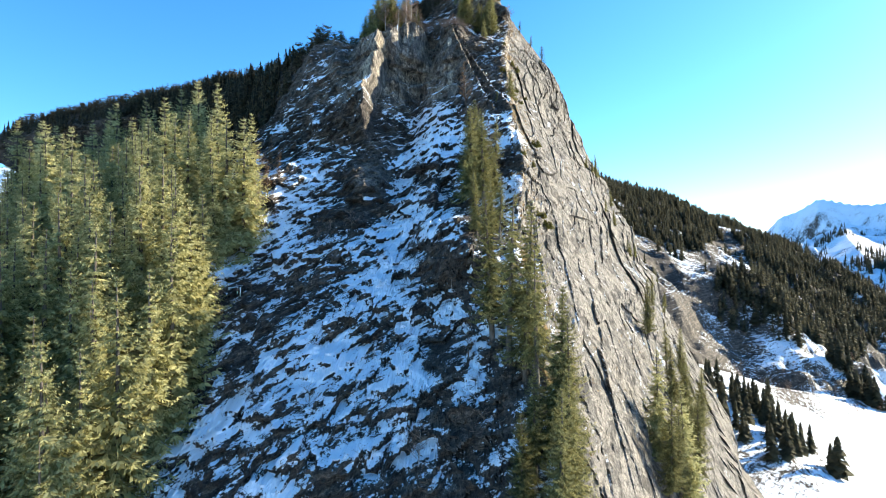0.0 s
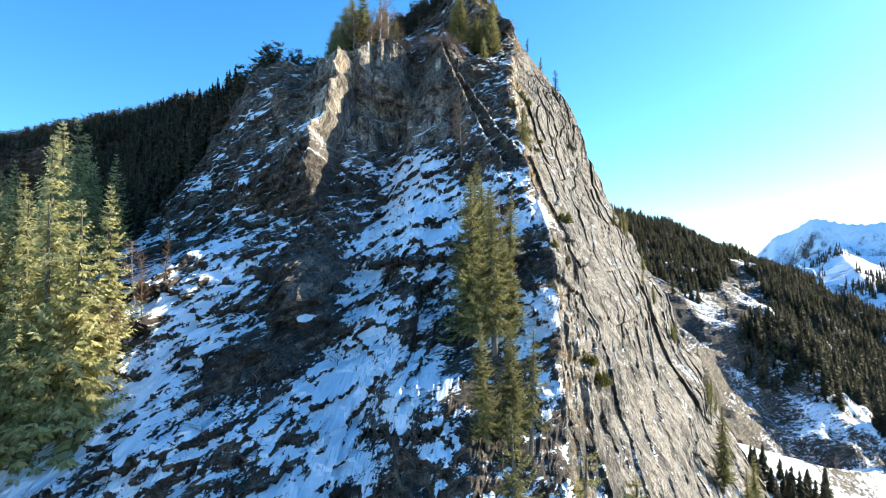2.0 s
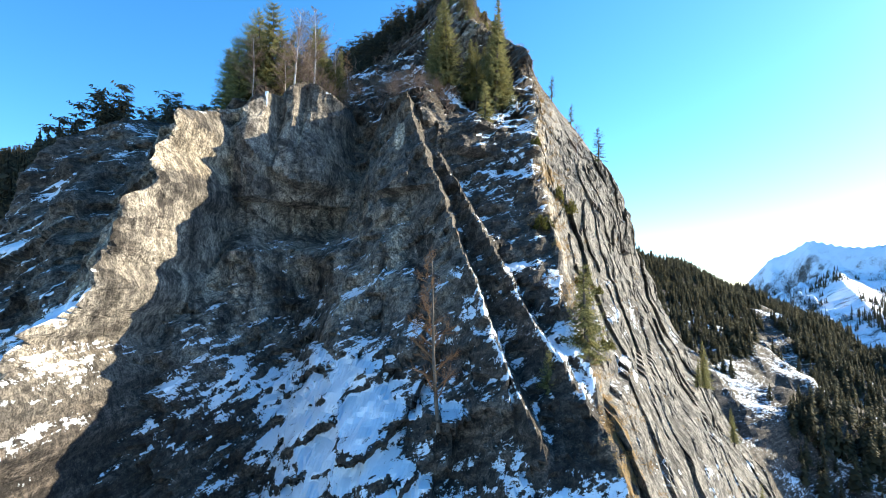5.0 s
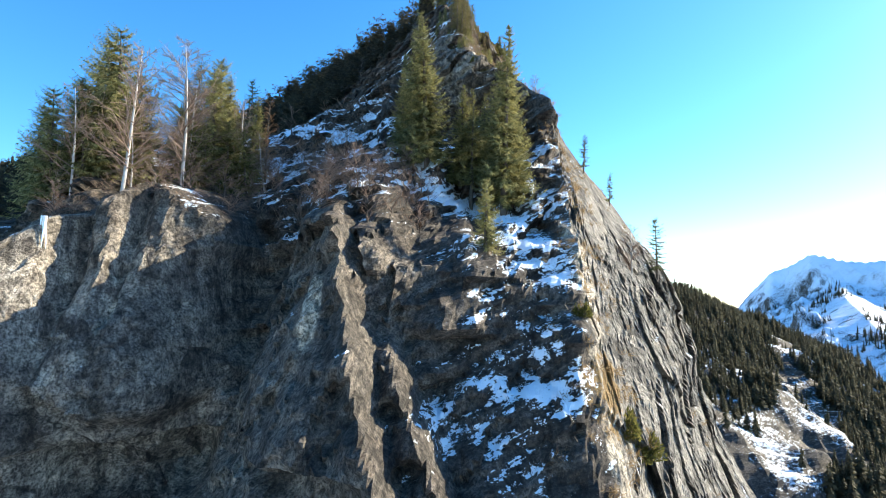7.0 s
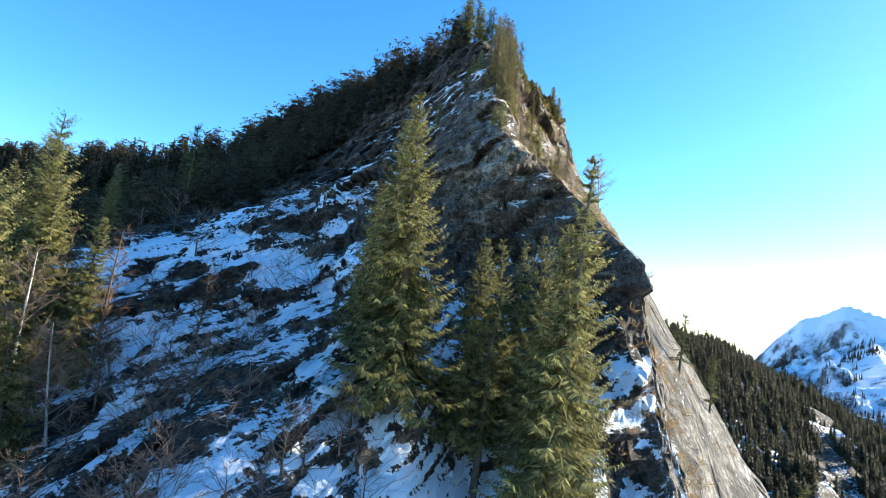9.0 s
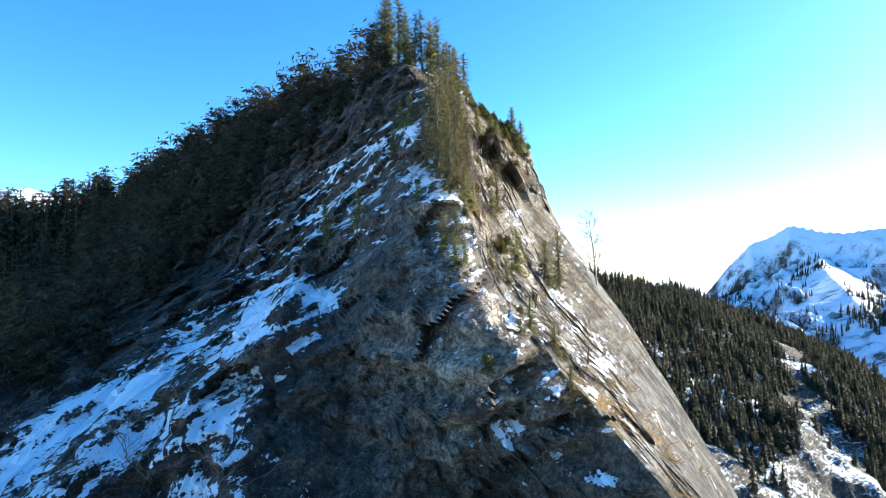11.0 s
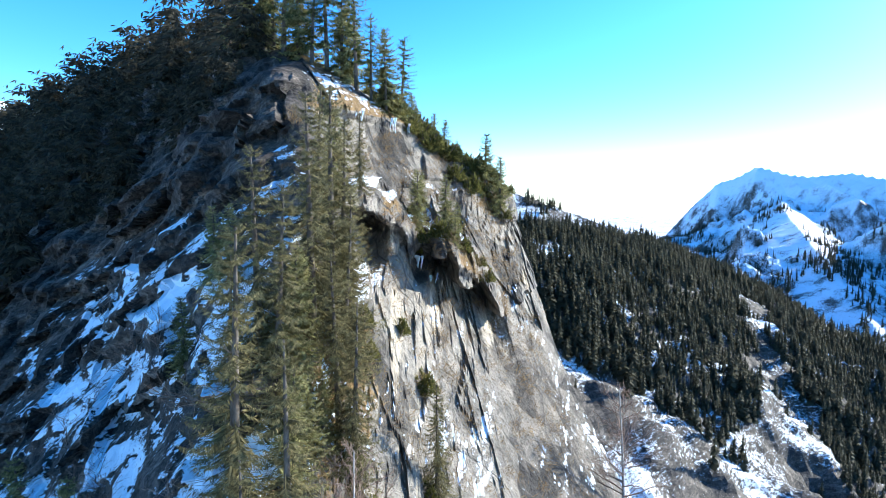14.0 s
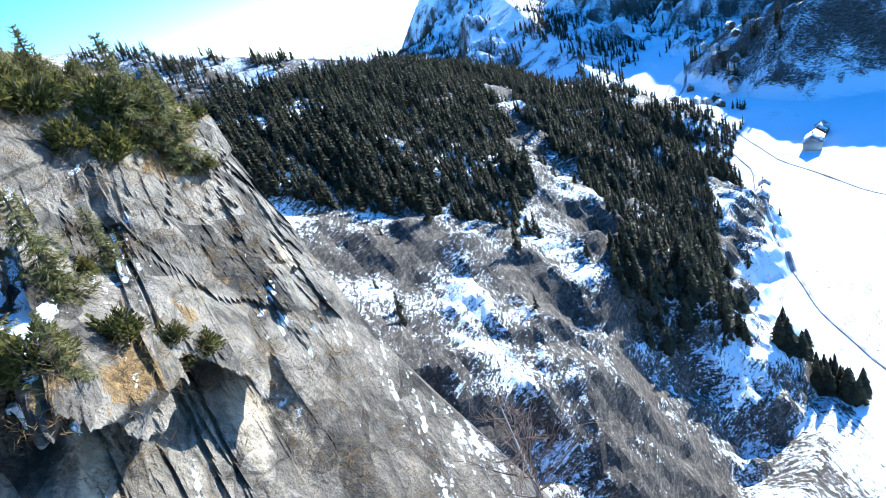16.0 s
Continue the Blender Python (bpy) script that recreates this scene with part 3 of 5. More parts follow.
def mesh_grid(name, X, Y, Z, mat, layers=()):
    """One sheet over arrays of the same two-dimensional form, with named values at its corners."""
    r, c = X.shape
    co = np.stack([X, Y, Z], -1).reshape(-1, 3)
    idx = np.arange(r * c).reshape(r, c)
    q = np.stack([idx[:-1, :-1], idx[:-1, 1:], idx[1:, 1:], idx[1:, :-1]], -1).reshape(-1, 4)
    me = bpy.data.meshes.new(name)
    me.vertices.add(len(co))
    me.vertices.foreach_set("co", co.ravel())
    me.loops.add(q.size)
    me.loops.foreach_set("vertex_index", q.ravel())
    me.polygons.add(len(q))
    me.polygons.foreach_set("loop_start", np.arange(0, q.size, 4))
    me.polygons.foreach_set("use_smooth", np.zeros(len(q), bool))
    me.update(calc_edges=True)
    for key, values in layers:
        a = me.attributes.new(key, "FLOAT", "POINT")
        a.data.foreach_set("value", np.asarray(values, np.float32).ravel())
    me.materials.append(mat)
    return new(name, me)


def normals(X, Y, Z):
    P = np.stack([X, Y, Z], -1)
    n = np.cross(np.gradient(P, axis=1), np.gradient(P, axis=0))
    return n / (np.linalg.norm(n, axis=-1, keepdims=True) + 1e-9)


def dark_edge(z):
    """How far the wooded hillside reaches towards the prow."""
    return np.interp(z, (26, 40, 50, 60, 72, 80, 86, 90, 95, 100, 102, 104, 108, 114), (-56, -46, -42, -34, -25, -16, -10, -6, -2, 3.5, 7, 9.6, 10.6, 10.6)) + 3 * fbm(z / 6.0, 0.2, 0.6, 3, 79)


zs = np.concatenate([np.arange(-110, -26, 2.0), np.arange(-26, 84, 0.32), np.arange(84, 106, 0.15), np.arange(106, 116, 0.3), np.arange(116, 136, 2.0)])
uL = np.concatenate([np.linspace(-320, -70, 70, endpoint=False), np.linspace(-70, -34, 80, endpoint=False), np.linspace(-34, 0, 250)])
fR = np.linspace(0, 1, 290)[1:]
beyond = np.concatenate([np.linspace(0.04, 0.5, 14), np.full(7, 0.5)])
rows_x = []
for z in zs:
    zz = min(z, 118)
    p, e = float(prow_x(zz)), float(edge_x(zz))
    a = np.where(uL < -34, uL, -34 + (uL + 34) / 34 * (p + 34))
    rows_x.append(np.concatenate([a, p + (e - p) * fR, e + beyond]))
X = np.array(rows_x)
Z = np.repeat(zs[:, None], X.shape[1], 1)
Y = surface(X, Z)
back = np.array([2, 6, 15, 35, 70, 120, 180.0])
X[:, -7:] = X[:, -8:-7] - 0.35 * back
Y[:, -7:] = Y[:, -8:-7] + back
NV = normals(X, Y, Z)
nz = NV[..., 2]
zc = np.minimum(Z, 118)
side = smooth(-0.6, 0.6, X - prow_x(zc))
bias = np.zeros_like(X)
for x0, z0, w, h, k in SNOW_A + SNOW_B:
    bias += k * bell(X, x0, w) * bell(Z, z0, h)
for x0, z0, w, h, k in BARE:
    bias -= k * bell(X, x0, w) * bell(Z, z0, h)
tongue = bell(X, np.interp(Z, (-23, -18, -12, -7, -1, 9, 15, 35), (-19, -17, -14.2, -12.2, -9.2, -5.1, 1, 0)), 2.6) * (1 - smooth(16, 34, Z)) + 0.7 * bell(X, np.interp(Z, (-20, -12, 5, 15), (-2, -6, -14.6, -19)), 1.8) * (1 - smooth(12, 18, Z)) + 0.7 * bell(X, -28, 3) * bell(Z, 20, 9)
left_snow = 0.28 * tongue * (0.6 + 0.8 * vnoise(X / 2.5, Y / 2.5, Z / 2.5, 74)) + 0.02 + 0.85 * (nz - 0.62) + 0.3 * fbm(X / 1.8, Y / 1.8, Z / 1.2, 3, 72) + 0.5 * fbm(X / 6, Y / 6, Z / 6, 3, 71) + bias * 0.65 - 0.35 * smooth(-45, -75, X) - 0.75 * smooth(5, -3, X - dark_edge(Z)) * smooth(50, 70, Z) - 0.4 * smooth(3, -6, X - dark_edge(Z)) - 0.25 * smooth(40, 55, Z) * (1 - smooth(62, 68, Z))
sun_snow = -0.62 + 1.3 * (nz - 0.45) + 0.4 * fbm(X / 5, Y / 5, Z / 5, 2, 73) + bias
snow_v = left_snow * (1 - side) + sun_snow * side + 0.38
# paler stone; on the upright wall, bounced light is put into the paleness too
pale = bell(X, -13, 16) * smooth(34, 42, Z) * (1 - smooth(62, 68, Z)) + 0.8 * bell(X, 2, 5) * bell(Z, 47, 5) + 0.8 * bell(X, 11, 5) * bell(Z, 87, 8) + 0.6 * bell(X, -14.5, 2.6) * bell(Z, 17.5, 4)
# cream rock patches; on the left buttress they paint its sunlit whiteness
fresh_sunlit_v = np.full_like(X, -0.2)
for x0, z0, w, h in ((18.5, 96.2, 0.6, 0.9), (19.4, 95.5, 0.4, 1.0), (22.0, 97.2, 0.4, 1.0), (14.15, 100.4, 0.2, 0.6), (14.3, 97.6, 0.28, 1.8), (15.9, 97.6, 0.3, 1.4), (13.9, 92, 0.4, 0.9), (12.8, 88.4, 0.8, 1.0), (16.2, 90, 0.5, 2.5), (17.4, 103.0, 0.35, 0.4), (-16, 56, 2.0, 3.5), (-18.2, 47, 1.2, 7), (16.5, 50, 0.8, 9), (17.5, 62, 1.0, 6), (1.5, 60, 0.8, 3)):
    fresh_sunlit_v += 1.1 * bell(X, x0, w) * bell(Z, z0, h)
near_edge = bell(X, prow_x(zc) + 0.3, 2.2)
grass_v = -0.46 + 0.12 * smooth(92, 98, Z) * side + 0.55 * near_edge + 0.5 * fbm(X / 4, Y / 4, Z / 4, 3, 77) + 0.5 * (nz - 0.4) + 0.75 * smooth(crest(X) - 0.8, crest(X) + 0.3, Z) + 0.16 * side
for x0, z0, w, h, k in TURF:
    grass_v += k * bell(X, x0, w) * bell(Z, z0, h)
cliff = tagged(mesh_grid("rock_face", X, Y, Z, rock_mat, (("snow", snow_v), ("rugged", 1 - 0.65 * smooth(82, 92, Z) * side), ("sunny", np.maximum(side * (1 - 0.45 * smooth(17, 20, X) * smooth(70, 78, Z) * (1 - smooth(94, 97, Z))), 0.88 * np.clip(pale, 0, 1))), ("grass", grass_v), ("fresh_sunlit", fresh_sunlit_v), ("washed", np.maximum(np.clip(pale, 0, 1), 0.2 * smooth(80, 88, Z))))),
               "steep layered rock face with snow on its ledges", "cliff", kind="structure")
# ---- ground: valley floor, the next ridge, far mountains ----
def along(x, y, line):
    """Distance from a broken line in plan, the height of the line there, and how far along it."""
    best, high, part_ = np.full(x.shape, 1e9), np.zeros(x.shape), np.zeros(x.shape)
    for i, ((x0, y0, z0), (x1, y1, z1)) in enumerate(zip(line, line[1:])):
        dx, dy = x1 - x0, y1 - y0
        s = np.clip(((x - x0) * dx + (y - y0) * dy) / (dx * dx + dy * dy), 0, 1)
        d = np.hypot(x - x0 - s * dx, y - y0 - s * dy)
        near = d < best
        best, high, part_ = np.where(near, d, best), np.where(near, z0 + s * (z1 - z0), high), np.where(near, i + s, part_)
    return best, high, part_


RIDGE = ((20, 470, 84), (90, 510, 82), (160, 565, 77), (221, 620, 68), (313, 690, 41), (392, 722, 10), (425, 705, -30), (432, 668, -84))
MEADOW = ((-100, 920, 178), (60, 900, 148), (95, 885, 134), (165, 870, 109), (258, 845, 78), (330, 790, 48))
PEAK = ((1000, 2260, -90), (1106, 2210, -35), (1186, 2165, 86), (1246, 2128, 168), (1295, 2098, 184), (1349, 2059, 226), (1420, 2005, 196), (1474, 1964, 186), (1569, 1881, 196), (1660, 1793, 172), (1770, 1750, 240), (2050, 1650, 320), (2500, 1100, 300))
OPPOSITE = ((1300, 1150, 250), (1230, 950, 150), (1200, 800, 200), (1140, 650, 130), (1100, 520, 170), (1050, 200, 130), (950, -300, 120))
OPPOSITE_SPUR = ((700, 640, -30), (670, 520, 0), (730, 430, 30), (780, 320, 50), (820, 150, 60))
LEFT_FAR = ((-1700, 900, 250), (-1150, 1400, 262), (-830, 1480, 285), (-500, 1700, 200))
SPUR = ((1290, 1850, 95), (1060, 1500, 50), (700, 900, -45), (590, 720, -80))
FAN = ((95, 250, -40), (150, 262, -58), (215, 285, -72))


def ground_z(x, y, detail=True):
    z = -82 + 0.006 * np.maximum(y - 400, 0) + 1.5 * fbm(x / 60, y / 60, 0.5, 3, 81)
    d, h, _ = along(x, y, RIDGE)
    w = d + 16 * fbm(x / 38, y / 38, 0.2, 4, 83) * smooth(20, 120, d)
    fall = np.interp(w, (0, 60, 165, 230, 262), (0, 0.15, 0.52, 0.84, 1.05))
    b = -84 + (h + 84) * (1 - fall)
    # ribs and steps in the rocky front
    front = smooth(90, 150, w) * (1 - smooth(250, 262, w))
    s = (b + 0.2 * x + 3 * fbm(x / 20, y / 20, 0.8, 2, 89)) / 7
    b = b + front * ((terrace(s, 1, 0.45) - s) * 1.8 + 2.2 * fbm(x / 14, y / 22, b / 24, 3, 84) + 0.9 * (terrace(s * 3.1, 1, 0.4) - s * 3.1))
    z = np.maximum(z, b)
    for line, slope, rough in ((MEADOW, 0.42, 10), (FAN, 0.36, 3)):
        d, h, _ = along(x, y, line)
        z = np.maximum(z, h - slope * d + rough * fbm(x / 70, y / 70, 0.3, 3, 85) * smooth(0, 60, d))
    for line, slope, rough in ((PEAK, 0.40, 60), (SPUR, 0.42, 30), (OPPOSITE, 0.95, 55), (OPPOSITE_SPUR, 0.85, 22), (LEFT_FAR, 0.5, 50)):
        d, h, p = along(x, y, line)
        n = fbm(x / 230, y / 230, 0.1, 5, 86)
        rib = 1.5 * np.abs(fbm(x / 140, y / 140, 0.7, 4, 88))
        drop = slope * d * (1 - 0.00012 * d) if line is not PEAK else np.interp(d, (0, 110, 350, 800, 1450, 2500), (0, 88, 165, 235, 290, 500))
        z = np.maximum(z, h - drop + rough * (n - rib) * smooth(0, 200, d) + 0.12 * rough * n)
    return z


def in_wood(x, y):
    """Where spruce wood covers the neighbouring ridge: its upper slope, and a belt beyond the bare rib."""
    u, v = x + 11 * fbm(x / 28, y / 28, 0.1, 3, 91), y + 14 * fbm(x / 28, y / 28, 0.7, 3, 92)
    rib = np.interp(v, (295, 332, 353, 432, 500, 580), (131, 148, 172, 232, 232, 300))
    upper = v > np.interp(u, (-50, 0, 60, 86, 102, 136, 150, 170, 190, 230, 300), (450, 440, 424, 408, 400, 385, 372, 388, 428, 480, 560))
    belt = (v > np.interp(u, (150, 165, 189, 325, 418), (326, 313, 306, 412, 442))) & (u > rib + 9)
    near = y < np.interp(x, (0, 20, 90, 160, 221, 313, 392, 450), (490, 500, 540, 598, 652, 722, 760, 770))
    return ((upper & (u < rib - 6 + 60 * (v > 560))) | belt) & near


gx = np.concatenate([np.linspace(-3000, -350, 50, endpoint=False), np.linspace(-350, 40, 40, endpoint=False), np.linspace(40, 480, 200, endpoint=False), np.linspace(480, 1200, 110, endpoint=False), np.linspace(1200, 4200, 150)])
gy = np.concatenate([np.linspace(-900, 180, 40, endpoint=False), np.linspace(180, 740, 240, endpoint=False), np.linspace(740, 1300, 90, endpoint=False), np.linspace(1300, 2400, 130, endpoint=False), np.linspace(2400, 4600, 40)])
GX, GY = np.meshgrid(gx, gy)
GZ = ground_z(GX, GY)
gn = normals(GX, GY, GZ)[..., 2]
dr, hr, _ = along(GX, GY, RIDGE)
wooded = in_wood(GX, GY) * (GZ > -79)
far_w = smooth(1100, 1500, np.hypot(GX, GY))
front_w = (1 - smooth(230, 275, dr)) * (1 - wooded)
g_snow = 0.46 - 0.27 * front_w + 0.9 * (gn - 0.78) + 0.35 * fbm(GX / 25, GY / 25, GZ / 25, 3, 93) - 0.25 * wooded
# far slopes get extra snow, standing in for the brightness of haze
g_snow = g_snow + far_w * (0.3 + 0.0018 * (GZ - 60)) + 0.16 * smooth(480, 560, GX) * (1 - far_w) + 0.6 * (GZ < -70) + 0.2 * (1 - smooth(30, 75, along(GX, GY, FAN)[0]))
ground = tagged(mesh_grid("ground", GX, GY, GZ, land_mat, (("snow", g_snow), ("rugged", np.ones_like(GX)), ("sunny", 0.08 * np.ones_like(GX)), ("grass", -0.3 + 0.25 * wooded), ("fresh_sunlit", -0.6 * np.ones_like(GX)))),
                "snow covered valley floor and rocky wooded slopes", "ground", kind="structure")
# ---- trees ----
def mesh_from(name, verts, faces, mat):
    me = bpy.data.meshes.new(name)
    verts, faces = np.asarray(verts, np.float32).reshape(-1, 3), np.asarray(faces, np.int32)
    me.vertices.add(len(verts))
    me.vertices.foreach_set("co", verts.ravel())
    w = faces.shape[1]
    me.loops.add(faces.size)
    me.loops.foreach_set("vertex_index", faces.ravel())
    me.polygons.add(len(faces))
    me.polygons.foreach_set("loop_start", np.arange(0, faces.size, w))
    me.update(calc_edges=True)
    me.materials.append(mat)
    return me


def part(name, me, parent, label=""):
    ob = new(name, me)
    ob.parent = parent
    if label:
        ob["label"] = label
    return ob


def tube(path, radii, sides):
    """Rings round a broken line; returns corners and four-cornered faces."""
    path = np.asarray(path, float)
    d = np.gradient(path, axis=0)
    d /= np.linalg.norm(d, axis=1, keepdims=True) + 1e-9
    ref = np.where(np.abs(d[:, 2:3]) > 0.9, np.array([[1.0, 0, 0]]), np.array([[0, 0, 1.0]]))
    u = np.cross(d, ref)
    u /= np.linalg.norm(u, axis=1, keepdims=True) + 1e-9
    v = np.cross(d, u)
    a = np.linspace(0, 2 * np.pi, sides, endpoint=False)
    ring = path[:, None] + np.asarray(radii)[:, None, None] * (np.cos(a)[None, :, None] * u[:, None] + np.sin(a)[None, :, None] * v[:, None])
    n = len(path)
    i, j = np.meshgrid(np.arange(n - 1), np.arange(sides), indexing="ij")
    k = (j + 1) % sides
    f = np.stack([i * sides + j, i * sides + k, (i + 1) * sides + k, (i + 1) * sides + j], -1).reshape(-1, 4)
    return ring.reshape(-1, 3), f


def joined(pieces):
    vs, fs, n = [], [], 0
    for v, f in pieces:
        vs.append(v)
        fs.append(f + n)
        n += len(v)
    return np.concatenate(vs), np.concatenate(fs)


def kites(base, way, side, length, width):
    """Thin four-cornered sprays: at base, along way, as wide as width."""
    tip = base + way * length[:, None]
    mid = base + way * (0.45 * length)[:, None]
    v = np.stack([base, mid + side * width[:, None], tip, mid - side * width[:, None]], 1)
    f = np.arange(len(base) * 4).reshape(-1, 4)
    return v.reshape(-1, 3), f


def unit(v):
    return v / (np.linalg.norm(v, axis=-1, keepdims=True) + 1e-9)


def conifer_crown(rng, high, wide, bottom, whorls, per, twigs, droop=0.35, thin=1.0, power=0.8, bulk=1.0):
    """Branches in whorls up the trunk, each set with hanging sprays of needles."""
    pieces = []
    for i in range(whorls):
        u = (i + rng.uniform(-0.3, 0.3)) / whorls
        h = bottom + (1 - bottom) * np.clip(u, 0, 1)
        for b in range(per):
            if rng.random() > thin:
                continue
            r = wide * (max(1 - u, 0.02) ** power) * rng.uniform(0.6, 1.15) + 0.12
            az = rng.uniform(0, 2 * np.pi)
            out = np.array([np.cos(az), np.sin(az), 0])
            cross = np.array([-np.sin(az), np.cos(az), 0])
            lift = np.interp(u, (0, 0.6, 1), (-0.25, 0.05, 0.7)) * r
            n = max(3, int(1.5 * twigs * (0.45 + 0.55 * r / wide)))
            s = np.linspace(0.12, 1.0, n)
            sag = -droop * r * np.sin(s * np.pi * 0.75) + 0.12 * r * s ** 3
            p = np.array([0, 0, h * high]) + out * (r * s)[:, None] + np.array([0, 0, 1.0]) * (lift * s + sag)[:, None]
            size = (0.10 + 0.24 * r * (1 - 0.6 * s)) * rng.uniform(0.7, 1.3, n) * bulk
            for sg in (-1, 1):
                way = unit(out * 0.55 + cross * sg * 0.8 + np.array([0, 0, -1.0]) * rng.uniform(0.1, 0.9, (n, 1)))
                flat = unit(np.cross(way, np.array([0, 0, 0.6]) + out * 0.8 + rng.normal(0, 0.4, (n, 3))))
                pieces.append(kites(p, way, flat, size, size * 0.13 * bulk))
            way = unit(out * 0.4 + rng.normal(0, 0.25, (n, 3)) + np.array([0, 0, -0.9]))
            pieces.append(kites(p, way, unit(np.cross(way, out + rng.normal(0, 0.3, (n, 3)))), size * 0.75, size * 0.12 * bulk))
            pieces.append(kites(p[:1] * 0 + np.array([[0, 0, h * high]]), unit(p[-1:] - np.array([[0, 0, h * high]])), cross[None], np.array([1.05 * r]), np.array([0.016 * r])))
    return joined(pieces)


def trunk_tube(rng, high, r, bend=0.02, sides=8):
    s = np.linspace(0, 1, 9)
    path = np.stack([bend * high * np.sin(s * 2.4 + rng.uniform(0, 6)) * s, bend * high * np.cos(s * 2.1 + rng.uniform(0, 6)) * s, s * high * 0.98 - 0.6 * (s == 0)], -1)
    return tube(path, r * (1 - 0.92 * s) + 0.012, sides)


def make_conifer(name, label, seed, high, wide, bottom, whorls, per, twigs, needles, **more):
    rng = np.random.default_rng(seed)
    ob = new(name)
    tv, tf = trunk_tube(rng, high, 0.017 * high + 0.03, 0.008)
    part("trunk", mesh_from("trunk", tv, tf, bark_mat), ob)
    part("crown", mesh_from("crown", *conifer_crown(rng, high, wide, bottom, whorls, per, twigs, **more), needles), ob)
    return tagged(ob, label, "tree")


def bare_crown(rng, high, spread, limbs, twigs, sides=3, start=0.3):
    pieces, tips = [], []
    for i in range(limbs):
        h = start + (0.97 - start) * (i + rng.random()) / limbs
        az, le = rng.uniform(0, 2 * np.pi), spread * high * (1.1 - 0.8 * h) * rng.uniform(0.6, 1.2)
        out = np.array([np.cos(az), np.sin(az), rng.uniform(0.35, 1.1)])
        out /= np.linalg.norm(out)
        s = np.linspace(0, 1, 5)[:, None]
        p = np.array([0, 0, h * high]) + out * le * s + np.cumsum(rng.normal(0, 0.04 * le, (5, 3)), 0) * s
        pieces.append(tube(p, 0.006 * high * (1.1 - h) * np.linspace(1, 0.25, 5) + 0.006, sides))
        for j in range(twigs):
            k = rng.uniform(0.15, 1)
            b = p[0] + (p[-1] - p[0]) * k
            w = unit(out + rng.normal(0, 0.55, 3) + np.array([0, 0, 0.15]))
            q = b + w * (le * rng.uniform(0.2, 0.5)) * np.linspace(0, 1, 3)[:, None] + rng.normal(0, 0.02 * le, (3, 3)) * np.array([[0], [1], [1]])
            pieces.append(tube(q, np.array([0.008, 0.006, 0.003]) + 0.0006 * high, 3))
            for _ in range(2):
                b2 = q[0] + (q[-1] - q[0]) * rng.uniform(0.3, 1)
                w2 = unit(w + rng.normal(0, 0.6, 3))
                pieces.append(tube(b2 + w2 * (le * rng.uniform(0.1, 0.25)) * np.linspace(0, 1, 2)[:, None], np.array([0.006, 0.003]) + 0.0004 * high, 3))
    return joined(pieces)


def make_bare(name, label, seed, high, spread, limbs, twigs, bark, twig, start=0.3, category="tree", stem=1.0):
    rng = np.random.default_rng(seed)
    ob = new(name)
    tv, tf = trunk_tube(rng, high * stem, 0.010 * high + 0.02, 0.03, 6)
    part("trunk", mesh_from("trunk", tv, tf, bark), ob)
    part("crown", mesh_from("crown", *bare_crown(rng, high, spread, limbs, twigs, start=start), twig), ob)
    return tagged(ob, label, category)


def on_face(x, z, sink=0.25):
    return Vector((x, float(surface(np.array([x]), np.array([z]))[0]) + sink, z))


KINDS = {}


def plant(kind, x, z, high, lean=(0, 0), turn=None, label="", group="", at=None):
    """Sets a copy of a kind of plant on the mountain's face."""
    src, size = KINDS[kind]
    k = high / size
    place = at if at is not None else on_face(x, z)
    turn = random.uniform(0, 360) if turn is None else turn
    ob = copy_thing(src, Matrix.Translation(place) @ pose(0, 0, 0, lean[0], lean[1], turn))
    ob.scale = (k, k, k)
    if label:
        ob["label"] = label
    if group:
        ob["group"] = group
    return ob


SPRUCE = "spruce with dense yellow-green drooping needle branches rooted in the rock"
KINDS["spruce_a"] = (make_conifer("spruce", SPRUCE, 1, 14, 2.9, 0.1, 44, 9, 17, needle_mat, bulk=0.85), 14)
KINDS["spruce_b"] = (make_conifer("spruce", SPRUCE, 2, 14, 2.3, 0.2, 42, 8, 15, needle_mat, thin=0.88, bulk=0.85), 14)
KINDS["spruce_c"] = (make_conifer("spruce", "slender spruce with thin ragged branches on a rock ledge", 3, 14, 2.2, 0.3, 28, 7, 12, needle_mat, thin=0.75, power=0.6, bulk=0.85), 14)
KINDS["spruce_wide"] = (make_conifer("spruce", "tall full yellow-green spruce on the wooded slope beside the cliff", 4, 24, 5.4, 0.02, 32, 8, 7, spur_sunlit_mat, bulk=1.35), 24)
KINDS["spruce_tall"] = (make_conifer("spruce", "tall full yellow-green spruce on the wooded slope beside the cliff", 5, 24, 4.6, 0.03, 32, 8, 7, spur_sunlit_mat, bulk=1.35), 24)
KINDS["spruce_old"] = (make_conifer("spruce", "thin weathered spruce with sparse brownish-green branches on the rock edge", 13, 10, 1.9, 0.12, 34, 7, 15, aged_mat, thin=0.82, power=0.6, bulk=0.7), 10)
KINDS["pine"] = (make_conifer("pine_tree", "dark pine with open level branches on the summit", 6, 11, 2.0, 0.25, 22, 5, 7, pine_mat, droop=0.05, thin=0.8, power=0.45), 11)
KINDS["fir"] = (make_conifer("fir", "broad green fir on the cliff shoulder", 12, 12, 3.4, 0.06, 30, 7, 10, needle_mat, droop=0.15, power=0.5), 12)
KINDS["small"] = (make_conifer("young_spruce", "small young spruce growing from a snowy ledge", 7, 3, 0.85, 0.05, 24, 6, 11, needle_mat, bulk=0.75), 3)
